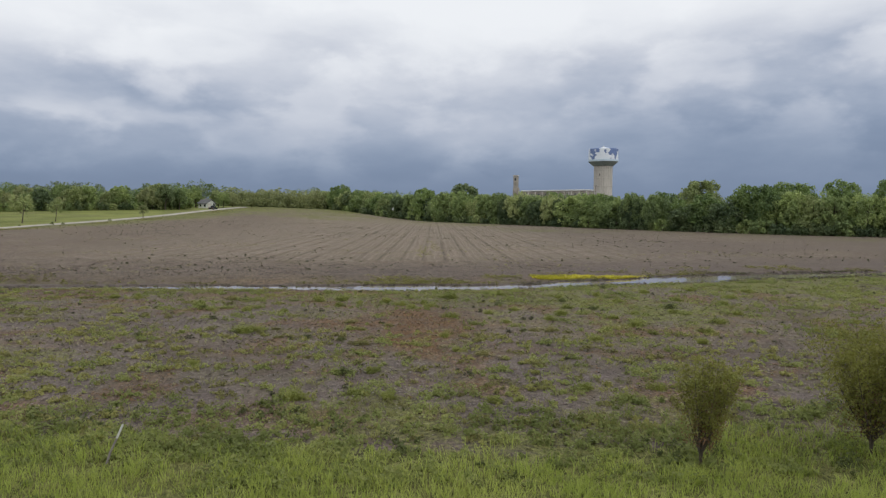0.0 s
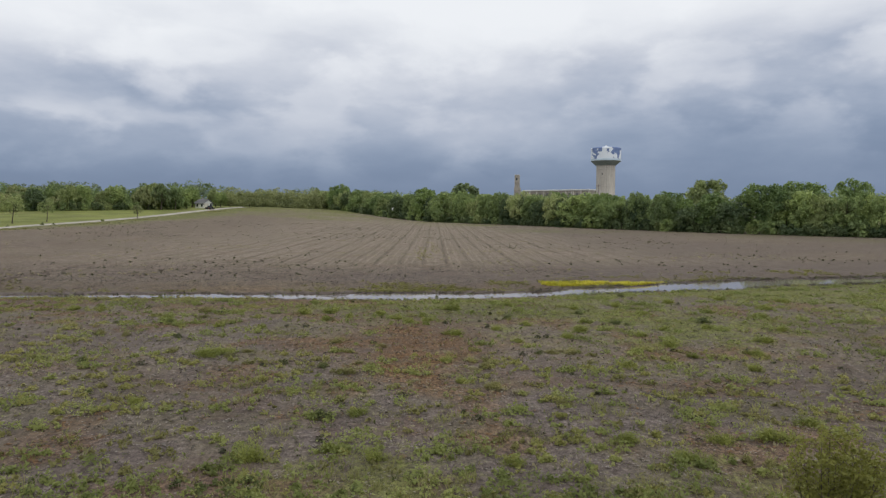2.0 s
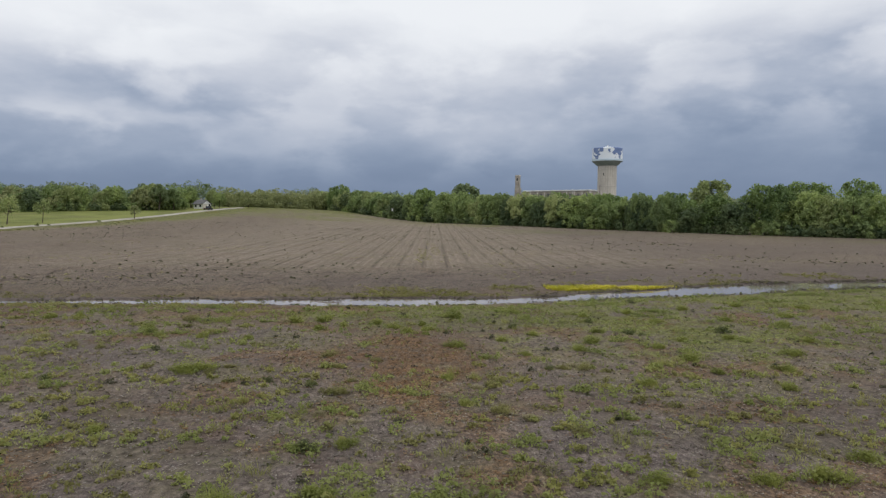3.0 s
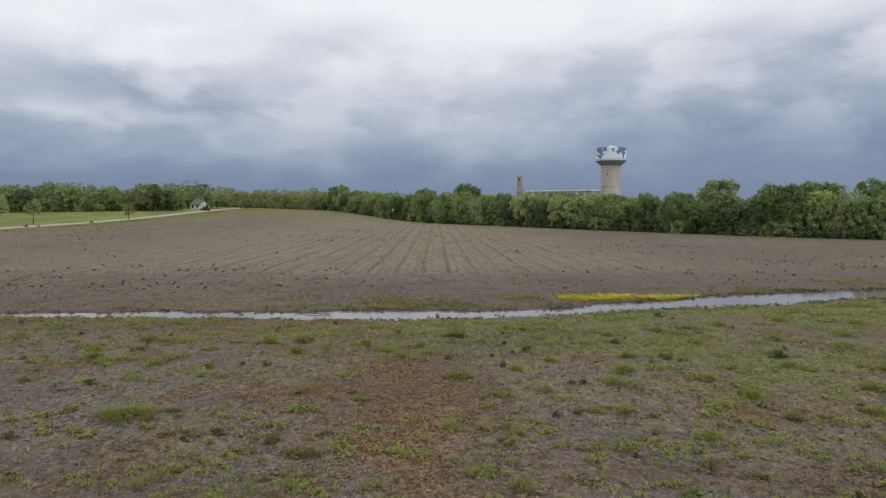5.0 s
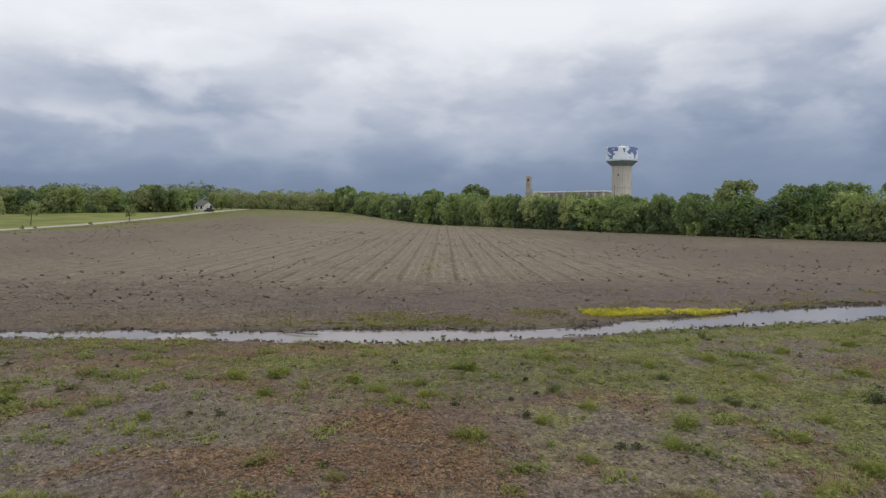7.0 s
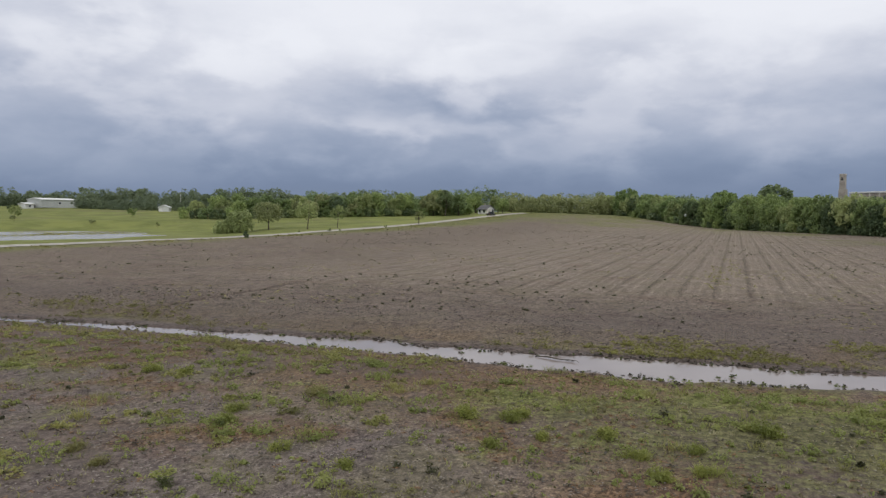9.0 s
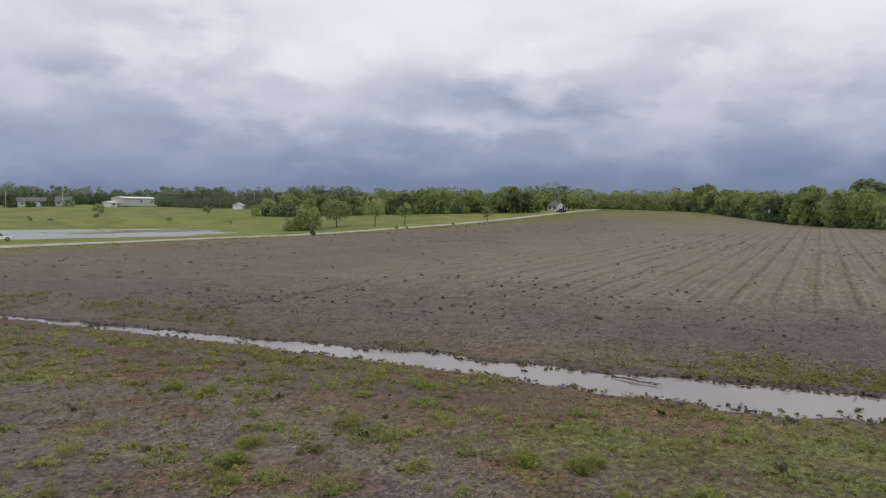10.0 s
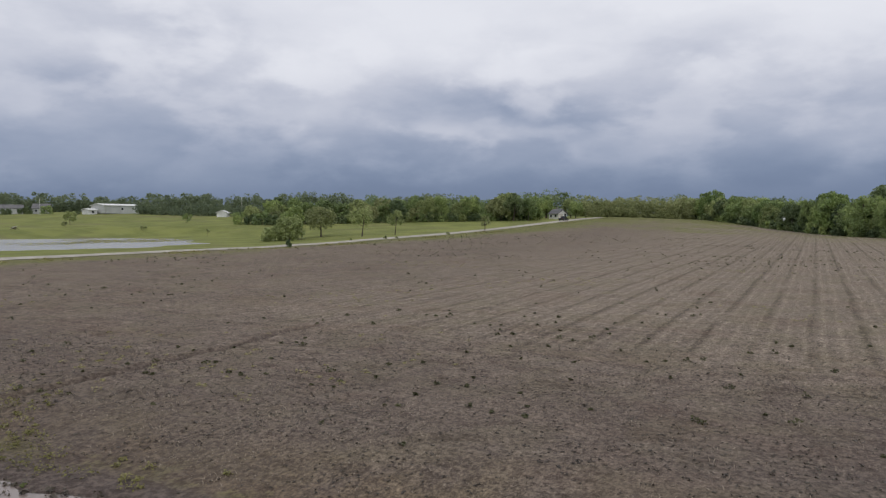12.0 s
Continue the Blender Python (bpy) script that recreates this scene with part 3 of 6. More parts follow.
HEDGE = [(200, 78), (150, 113), (120, 137), (94, 160), (70, 190), (55, 212), (25, 268), (-5, 330), (-30, 385), (-55, 445)]


def line_side(x, y, line):
    """Signed distance in plan from a line: positive on its left."""
    x, y = np.asarray(x, float), np.asarray(y, float)
    best, side = np.full(x.shape, 1e9), np.zeros(x.shape)
    for (ax, ay), (cx, cy) in zip(line, line[1:]):
        dx, dy = cx - ax, cy - ay
        ln = math.hypot(dx, dy)
        u = np.clip(((x - ax) * dx + (y - ay) * dy) / ln ** 2, 0, 1)
        d = np.hypot(x - ax - u * dx, y - ay - u * dy)
        s = ((y - ay) * dx - (x - ax) * dy) / ln
        side = np.where(d < best, np.where(s >= 0, 1.0, -1.0), side)
        best = np.minimum(best, d)
    return best * side


def road_side(x, y):
    """Distance from the middle of the gravel road; positive beyond it (away from the field)."""
    return line_side(x, y, ROAD)


def rut_side(x, y):
    """Distance across the one deep wheel rut in the headland."""
    return x + 28.95 + 0.12 * np.sin(0.9 * y) + 0.07 * np.sin(2.3 * y + 1.0)


def land(x, y):
    """Height of the ground."""
    x, y = np.asarray(x, float), np.asarray(y, float)
    hump = lambda cx, cy, sx, sy: np.exp(-((x - cx) / sx) ** 2 - ((y - cy) / sy) ** 2)
    s = lambda v: 0.5 + 0.5 * np.tanh(v)
    z = (-0.1 + 2.74 * hump(-80, 350, 75, 95) + 7.47 * s((y - 330 - 0.25 * x) / 170) + 5.4 * s((y - 240) / 80) * s((-x - 190) / 90)
         + 0.6 * s((-x - 40) / 60) - 1.6 * hump(5, 320, 45, 70))
    near = step(np.hypot(x, y - 50), 220, 60)
    z = z + near * (0.16 * (fbm(x, y, 6, 3) - 0.5) + 0.09 * (fbm(x, y, 1.1, 4, 3) - 0.5))
    far_bank = y > ditch_line(x)
    d = np.abs(y - ditch_line(x)) + np.where(far_bank, 0.9, 0.8) * (fbm(x, y, 4.5, 7, 3) - 0.5) + 0.9 * (fbm(x, y, 1.1, 8, 2) - 0.5)
    w = ditch_half(x)
    bed = step(d, 1.25 * w + 0.5, 0.75 * w - 0.5) * step(w, 0, 0.5)
    z = z * (1 - bed) + (-0.2 + 0.2 * (fbm(x, y, 1.2, 6, 3) - 0.45)) * bed
    # shallow rim round the water
    rim = step(d, w + 5, w + 0.5) * step(w, 0, 0.5) * (1 - bed)
    z = z * (1 - 0.8 * rim)
    # one deep wheel rut
    run = step(y, 55.5, 57.5) * step(y, 80, 70)
    z = z + run * (0.12 * np.exp(-((rut_side(x, y) + 0.05) / 0.8) ** 2) - 0.42 * np.exp(-(rut_side(x, y) / 0.27) ** 2))
    p, shelf = pond_mask(x, y)
    z = np.minimum(z, z * (1 - shelf) + (POND_WATER + 0.14) * shelf)
    z = z * (1 - p) + (POND_WATER - 0.35) * p
    return z


def height(x, y):
    return float(land(np.array([x]), np.array([y]))[0])


def axis_lines(inner_lo, inner_hi, fine, outer, grow):
    inner = list(np.arange(inner_lo, inner_hi + fine / 2, fine))
    lo, hi, st = [inner[0]], [inner[-1]], fine
    while hi[-1] < outer:
        st *= grow
        lo.append(lo[-1] - st)
        hi.append(hi[-1] + st)
    return np.array(lo[:0:-1] + inner + hi[1:])


def build_ground():
    gx = axis_lines(-48, 44, 0.52, 4600, 1.05)
    gx = np.unique(np.concatenate([gx, np.arange(-29.8, -28.0, 0.13)]))
    gy = axis_lines(12, 84, 0.42, 4600, 1.045)
    x, y = np.meshgrid(gx, gy)
    x, y = x.ravel(), y.ravel()
    z = land(x, y)
    nx, ny = len(gx), len(gy)
    i = (np.arange(ny - 1)[:, None] * nx + np.arange(nx - 1)[None, :]).ravel()
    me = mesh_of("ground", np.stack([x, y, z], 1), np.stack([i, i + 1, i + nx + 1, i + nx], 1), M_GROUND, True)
    d = y - ditch_line(x)
    w = ditch_half(x)
    live = step(w, 0, 0.5)
    beyond = step(d, -1, 1)
    side = road_side(x, y)
    over_road = step(side, -1, 1.5) * step(y, -80, -20)
    n1, n2, n3 = fbm(x, y, 9, 21), fbm(x, y, 3.5, 22), fbm(x, y, 30, 23)
    bank = step(y + 5.0 * (n1 - 0.5) + 3.0 * (n2 - 0.5), 18.5, 14.5)
    green = 0.4 + 0.75 * (n1 - 0.5) + 0.35 * (n2 - 0.5) + 0.22 * step(x, 2, 14) * step(d, -24, -15) + 0.18 * step(y, 26, 19) + 0.17 * step(d, -17, -8) * step(x, -10, -2) + 0.18 * step(x, -8, -24) - 0.35 * step(d, -8, -4) * step(x, 4, -5)
    green = np.maximum(green, bank) * (1 - beyond)
    near_hedge = step(np.abs(line_side(x, y, HEDGE)), 95, 8) * (0.65 + 0.7 * (n1 - 0.3))
    fringe = step(d, 5.5 + 4.0 * step(x, -4, 8), 2.2) * beyond
    green = green + beyond * (0.08 + 0.45 * (n3 - 0.45) + 0.62 * near_hedge + 0.75 * step(side, -32, -3) * (0.6 + 0.8 * (n1 - 0.3)) + 0.3 * step(y, 130, 240) * step(x, 0, -40) * (0.7 + 0.8 * (n1 - 0.4)))
    red = np.exp(-((x - 0.8) / 2.3) ** 2 - ((y - 34.0) / 4.8) ** 2) * 1.7 + 0.75 * step(d, -13, -6) * step(d, -1.2, -2) * step(x, 16, 4) * step(n1, 0.42, 0.66) + 0.65 * step(fbm(x, y, 2.6, 25), 0.56, 0.7)
    red = red * (1 - beyond) * (1 - bank) + beyond * 0.5 * fringe * step(n2, 0.5, 0.7)
    yellow = fringe * (0.25 + 0.75 * step(n1, 0.38, 0.6)) * live * (0.55 + 0.35 * step(d, w + 3.5, w + 1.5)) * (0.7 + 0.3 * np.maximum(step(x, -6, 4), step(x, -22, -30)))
    yellow = np.maximum(yellow, 0.75 * step(x, -24, -31) * step(np.abs(d), 7, 3) * step(n1, 0.35, 0.6))
    dark_wet = step(np.abs(d), w + 1.3, w + 0.1) * live * 0.6 + beyond * (step(d + 16 * (n1 - 0.5), 28, 2) * (0.42 + 0.35 * step(n1, 0.42, 0.65)) * (1 - 0.5 * step(d, 9, 4) * step(np.abs(x - 6), 26, 16)) + 0.08 * step(x, -26, -50) * step(n3, 0.35, 0.6))
    # darker along the bottom of the rut
    rut = np.exp(-(rut_side(x, y) / 0.34) ** 2) * step(y, 55.5, 58) * (step(y, 78, 70) + 0.3 * step(y, 110, 78))
    dark_wet = np.maximum(dark_wet, 0.95 * rut)
    # darker beyond the ditch towards +x
    dark_wet = dark_wet + 0.24 * beyond * step(d + 14 * (n1 - 0.5), 32, 8) * step(x, -12, 2)
    dark_wet = np.maximum(dark_wet, 0.8 * step(d, -10, -4) * (1 - beyond) * step(x, -3, -10) * (0.6 + 0.4 * step(n2, 0.62, 0.42)) + 0.42 * beyond * step(x, 14, 44) * step(n3, 0.2, 0.5))
    # darker in the near field at +x
    dark_wet = np.maximum(dark_wet, 0.5 * (1 - beyond) * (1 - bank) * step(x, 3, 9) * step(y, 33, 27) * step(n2, 0.3, 0.55))
    dark_wet = np.maximum(dark_wet, (1 - beyond) * (1 - bank) * 0.4 * step(fbm(x, y, 7, 24), 0.5, 0.68))
    thatch = (1 - beyond) * (1 - bank) * (0.1 + 0.2 * step(x, -26, -8)) * (0.3 + 0.75 * step(n1, 0.36, 0.6)) * step(y, 24.5, 29)
    thatch = thatch + 0.6 * beyond * step(d, 9, 3) * step(n1, 0.36, 0.6) * live
    pm = pond_mask(x, y)[0]
    far_turf = step(y, 450, 490)
    meadow = np.maximum(over_road, far_turf)
    dark_wet = np.maximum(dark_wet * (1 - meadow), 0.5 * step(pm, 0.2, 0.6))
    for name, cols in (("cover", (green, red, meadow, thatch)), ("soil", (dark_wet, beyond * (1 - meadow), yellow, np.ones_like(x)))):
        a = me.color_attributes.new(name, "FLOAT_COLOR", "POINT")
        a.data.foreach_set("color", np.stack([np.clip(c, 0, 1) for c in cols], 1).astype(np.float32).ravel())
    return tagged(new("ground", me), "bare brown field soil with patches of green weeds and meadow", "ground", kind="structure")


build_ground()


def build_strip(name, line, widths, z_of, mat, label, cat):
    """A band along a line in plan, with a given height rule."""
    v, n = [], len(line)
    for i, (px, py) in enumerate(line):
        ax, ay = line[max(i - 1, 0)]
        cx, cy = line[min(i + 1, n - 1)]
        ln = math.hypot(cx - ax, cy - ay)
        ox, oy = -(cy - ay) / ln, (cx - ax) / ln
        for k in range(7):
            u = (k / 3 - 1) * widths[i]
            v.append((px + ox * u, py + oy * u, z_of(px + ox * u, py + oy * u, k)))
    f = [(i * 7 + k, i * 7 + k + 7, i * 7 + k + 8, i * 7 + k + 1) for i in range(n - 1) for k in range(6)]
    ob = new(name, mesh_of(name, v, np.array(f), mat, True))
    return tagged(ob, label, cat, kind="structure")


xs = np.arange(-52, 112, 0.8)
build_strip("ditch_water", [(float(a), float(ditch_line(a))) for a in xs], [float(1.3 * ditch_half(a) + 1.4) for a in xs],
            lambda a, c, k: 0.0, M_WATER, "still grey muddy water filling a shallow ditch", "water")


def build_pond():
    v = [(-183, 152, POND_WATER)]
    for k in range(72):
        w = 2 * math.pi * k / 72
        u, s = 76 * math.cos(w), 68 * math.sin(w)
        v.append((-183 + 0.3 * u + 0.954 * s, 152 + 0.954 * u - 0.3 * s, POND_WATER))
    f = [(0, 1 + k, 1 + (k + 1) % 72) for k in range(72)]
    tagged(new("pond_water", mesh_of("pond_water", v, np.array(f), M_POND)), "wide shallow grey flood water lying in the meadow", "water", kind="structure")


build_pond()


def road_points(gap=3.0):
    out = []
    for (ax, ay), (cx, cy) in zip(ROAD, ROAD[1:]):
        k = max(2, int(math.hypot(cx - ax, cy - ay) / gap))
        out += [(ax + (cx - ax) * j / k, ay + (cy - ay) * j / k) for j in range(k)]
    out = np.array(out + [ROAD[-1]])
    for _ in range(60):
        out[1:-1] = 0.25 * out[:-2] + 0.5 * out[1:-1] + 0.25 * out[2:]
    return [tuple(map(float, p)) for p in out]


road_line = road_points()
build_strip("road", road_line, [2.1] * len(road_line), lambda a, c, k: height(a, c) + (0.16, 0.3, 0.36, 0.4, 0.36, 0.3, 0.16)[k] - 0.1, M_GRAVEL,
            "pale gravel farm road along the field", "road")

# ---------------------------------------------------------------- trees


def leaf_cloud(centres, radii, per_clump, leaf, rng, up=0.35, loose=0.04):
    """Leaf sprays as small triangles about the skin of many clumps. Returns verts and faces."""
    centres, radii = np.asarray(centres, float), np.asarray(radii, float)
    n = len(centres) * per_clump
    idx = np.repeat(np.arange(len(centres)), per_clump)
    d = rng.normal(size=(n, 3))
    d[:, 2] += up
    d /= np.linalg.norm(d, axis=1, keepdims=True)
    r = radii[idx] * (0.5 + 0.5 * rng.random(n) ** 0.6 + loose * rng.normal(size=n))
    pos = centres[idx] + d * r[:, None]
    nor = d + 0.85 * rng.normal(size=(n, 3))
    nor[:, 2] += 0.5
    nor /= np.linalg.norm(nor, axis=1, keepdims=True)
    side = np.cross(nor, rng.normal(size=(n, 3)))
    side /= np.linalg.norm(side, axis=1, keepdims=True)
    fwd = np.cross(nor, side)
    size = leaf * (0.5 + 1.0 * rng.random(n))[:, None]
    a, b = side * size * 0.62, fwd * size * 0.75
    v = np.stack([pos - b * 0.6 - a, pos - b * 0.6 + a, pos + b], 1).reshape(-1, 3)
    f = np.arange(3 * n).reshape(-1, 3)
    return v, f


def crown_clumps(h, r, low, count, rng, pointed=0.0):
    """Clump centres through an uneven crown between height low and h."""
    out, rad = [], []
    lobes = [(rng.uniform(0, 6.28), rng.uniform(0.75, 1.25)) for _ in range(5)]
    for _ in range(count):
        u = 0.94 * rng.random() ** 0.9
        ang = rng.uniform(0, 6.28)
        top = max(0.0, (u - 0.4) / 0.62)
        wide = (0.72 + 0.28 * min(1, u / 0.4)) * math.sqrt(1 - top ** (2.3 - pointed))
        lobe = 1 + 0.22 * sum(math.cos(ang * (i + 1) - p) * (s - 0.6) for i, (p, s) in enumerate(lobes)) / 2
        rr = r * wide * lobe * (0.45 + 0.55 * rng.random() ** 0.4)
        cr = r * rng.uniform(0.22, 0.42) * (1.12 - 0.4 * u)
        z = low + (h - low - 0.8 * cr) * u
        out.append((rr * math.cos(ang), rr * math.sin(ang), max(z, cr * 0.5)))
        rad.append(cr)
    return out, rad


def lobed_crown(h, r, low, lobes, per_lobe, rng):
    """Clump centres over the skins of several overlapping lobes, which leave dark hollows between them."""
    out, rad = [], []
    for k in range(lobes):
        rl = r * rng.uniform(0.36, 0.6)
        u = (k + rng.random()) / lobes
        reach = (r - 0.75 * rl) * math.sqrt(max(0.05, 1 - 0.8 * u ** 1.7)) * rng.uniform(0.55, 1.0)
        ang = k * 2.4 + rng.uniform(-0.5, 0.5)
        z = low + 0.7 * rl + (h - low - 1.6 * rl) * u
        cx, cy = reach * math.cos(ang), reach * math.sin(ang)
        for _ in range(per_lobe):
            d = rng.normal(size=3) + np.array((0.5 * math.cos(ang), 0.5 * math.sin(ang), 0.45))
            d /= np.linalg.norm(d)
            q = rl * rng.uniform(0.24, 0.4)
            out.append((cx + d[0] * (rl - 0.6 * q), cy + d[1] * (rl - 0.6 * q), max(q * 0.4, z + 0.85 * d[2] * (rl - 0.6 * q))))
            rad.append(q)
    return out, rad


def limb_pieces(h, r, low, thick, rng, limbs=6, lean=0.1):
    """Trunk and limbs as tapered tubes."""
    top = np.array((rng.uniform(-lean, lean) * h, rng.uniform(-lean, lean) * h, h * 0.82))
    pts = [top * u + np.array((0.05 * h * math.sin(3 * u) * lean, 0, 0)) for u in np.linspace(0, 1, 6)]
    pts[0] = np.array((0, 0, -0.25))
    rad = [thick * (1.25 if i == 0 else 1) * (1 - 0.16 * i) for i in range(6)]
    pieces = [tube_arrays(pts, rad, 7)]
    for k in range(limbs):
        u = rng.uniform(max(0.18, low / h), 0.75)
        start = top * u
        ang = k * 2.4 + rng.uniform(-0.4, 0.4)
        out = np.array((math.cos(ang), math.sin(ang), 0)) * r * rng.uniform(0.55, 0.85)
        rise = np.array((0, 0, h * rng.uniform(0.12, 0.3)))
        end = start + out + rise
        mid = 0.5 * (start + end) + np.array((0, 0, -0.04 * h))
        pieces.append(tube_arrays([start, mid, end], [thick * 0.5 * (1 - 0.5 * u), thick * 0.3, thick * 0.1], 5))
    return joined(pieces)


def build_tree(name, h, r, low, seed, leaves, label, clumps=46, per=44, leaf=0.5, thick=0.2, pointed=0.0, group="", limbs=6, lobes=0):
    """A tree with trunk and crown, standing at the origin. lobes: for a broad crown of several masses."""
    rng = np.random.default_rng(seed)
    t = thing(name, Matrix(), label, "tree" if h > 4 else "shrub", group)
    v, f = limb_pieces(h, r, low, thick, rng, limbs)
    part("trunk", mesh_of("trunk", v, f, M_BARK, True), None, t)
    c, rad = lobed_crown(h, r, low, lobes, clumps // lobes, rng) if lobes else crown_clumps(h, r, low, clumps, rng, pointed)
    v, f = leaf_cloud(c, rad, per, leaf, rng)
    part("crown", mesh_of("crown", v, f, leaves), None, t)
    return t


def set_down(ob, x, y, s=1.0, turn=0.0, sink=0.1, tall=1.0):
    ob.matrix_world = Matrix.Translation((x, y, height(x, y) - sink)) @ pose(0, 0, 0, 0, 0, turn) @ Matrix.Diagonal((s, s, s * tall, 1))
    return ob


def plant(kinds, places):
    """Sets down copies of the first trees; each kind's own object takes its first place."""
    used = set()
    for k, x, y, s, turn, tall in places:
        t = kinds[k]
        if k not in used:
            used.add(k)
            ob = t
        else:
            ob = copy_thing(t, Matrix())
        set_down(ob, x, y, s, turn, 0.1, tall)


def along(line, gap, rng, jitter=0.3):
    """Points along a line at about even gaps, with the unit normal to its left."""
    out = []
    for (ax, ay), (cx, cy) in zip(line, line[1:]):
        ln = math.hypot(cx - ax, cy - ay)
        k = max(1, round(ln / gap))
        for j in range(k):
            u = (j + 0.5 + rng.uniform(-jitter, jitter)) / k
            out.append((ax + (cx - ax) * u, ay + (cy - ay) * u, -(cy - ay) / ln, (cx - ax) / ln))
    return out


HEDGE_LABEL = "broad leafy hedgerow tree with dense green crown to the ground"
hedge_kinds = [
    build_tree("hedgerow_tree", 10.0, 5.6, 0.4, 101, M_LEAF, HEDGE_LABEL, 170, 31, 0.33, 0.22, 0.0, "hedgerow trees", 6, 10),
    build_tree("hedgerow_tree", 8.8, 6.2, 0.3, 102, M_LEAF, HEDGE_LABEL, 176, 31, 0.33, 0.22, 0.1, "hedgerow trees", 6, 11),
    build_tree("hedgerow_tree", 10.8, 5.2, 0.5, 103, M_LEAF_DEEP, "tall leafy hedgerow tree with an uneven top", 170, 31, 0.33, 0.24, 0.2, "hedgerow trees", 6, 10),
    build_tree("hedgerow_tree", 9.4, 5.6, 0.4, 104, M_LEAF_PALE, "pale yellow-green hedgerow tree in fresh leaf", 162, 31, 0.33, 0.2, 0.0, "hedgerow trees", 6, 9),
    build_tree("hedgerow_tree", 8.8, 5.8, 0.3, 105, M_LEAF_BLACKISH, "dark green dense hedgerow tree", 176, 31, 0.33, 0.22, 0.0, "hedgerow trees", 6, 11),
]
shrub_kinds = [
    build_tree("hedge_shrub", 3.8, 2.6, 0.1, 111, M_LEAF, "low green shrub at the foot of the hedgerow", 26, 32, 0.37, 0.08, 0.0, "hedge shrubs", 3),
    build_tree("hedge_shrub", 3.2, 2.4, 0.1, 112, M_LEAF_BLACKISH, "low shrub at the foot of the hedgerow, leaves darkened for shade", 26, 32, 0.37, 0.08, 0.0, "hedge shrubs", 3),
    build_tree("hedge_shrub", 3.6, 2.3, 0.1, 113, M_LEAF_PALE, "low pale green shrub at the foot of the hedgerow", 26, 32, 0.37, 0.08, 0.0, "hedge shrubs", 3),
]


def plant_hedge():
    rng = np.random.default_rng(5)
    trees, shrubs = [], []
    for row, (gap, back) in enumerate(((5.0, 3.0), (10.0, 9.0))):
        for x, y, nx, ny in along(HEDGE, gap, rng):
            # the far side of the hedge lies away from the field
            bx, by = -nx * (back + rng.uniform(-2, 2)), -ny * (back + rng.uniform(-2, 2))
            k = int(rng.choice(5, p=(0.14, 0.14, 0.4, 0.04, 0.28) if x > 62 else (0.3, 0.22, 0.12, 0.2, 0.16)))
            tall = 1.19 + 0.06 * step(y, 215, 250) - 0.06 * step(y, 165, 150) - 0.1 * math.exp(-((x - 48) / 12) ** 2) - 0.14 * math.exp(-((x - 72) / 9) ** 2) + 0.06 * step(x, 92, 110)
            wide = float(rng.uniform(0.68, 1.22))
            trees.append((k, x + bx, y + by, wide, float(rng.uniform(0, 360)), float(wide ** -0.75) * float(min(1.36, tall * (0.83 + 0.28 * fbm(np.array([x]), np.array([y]), 14, 91, 2)[0]) * rng.uniform(0.9, 1.1)))))
    # mostly dark-leaved shrubs, their colour standing in for shade under the hedge
    for x, y, nx, ny in along(HEDGE, 3.6, rng):
        back = rng.uniform(-0.5, 2.0)
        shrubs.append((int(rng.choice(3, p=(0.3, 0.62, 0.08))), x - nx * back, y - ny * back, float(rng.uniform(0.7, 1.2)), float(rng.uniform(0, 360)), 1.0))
    trees = [q for q in trees if math.hypot(q[1] + 1, q[2] - 331) > 5.5]
    plant(hedge_kinds, trees)
    plant(shrub_kinds, shrubs)


plant_hedge()

# the wood behind the meadow and the lone trees by the road
WOOD_EDGE = [(-167, 253), (-155, 266), (-138, 279), (-112, 292), (-95, 303)]
wood_kinds = [
    build_tree("woodland_tree", 10.5, 4.8, 1.0, 121, M_LEAF, "leafy green tree at the edge of the wood", 136, 36, 0.33, 0.24, 0.0, "woodland edge trees", 6, 8),
    build_tree("woodland_tree", 9.5, 5.4, 0.8, 122, M_LEAF_PALE, "light green spreading tree at the edge of the wood", 136, 36, 0.33, 0.24, 0.0, "woodland edge trees", 6, 8),
    build_tree("woodland_tree", 11.5, 4.4, 1.2, 123, M_LEAF_DARK, "tall dark tree at the edge of the wood", 136, 36, 0.33, 0.26, 0.1, "woodland edge trees", 6, 8),
    build_tree("woodland_tree", 8.6, 4.8, 0.6, 124, M_LEAF_DULL, "dull olive tree at the edge of the wood", 136, 36, 0.33, 0.22, 0.0, "woodland edge trees", 6, 8),
]


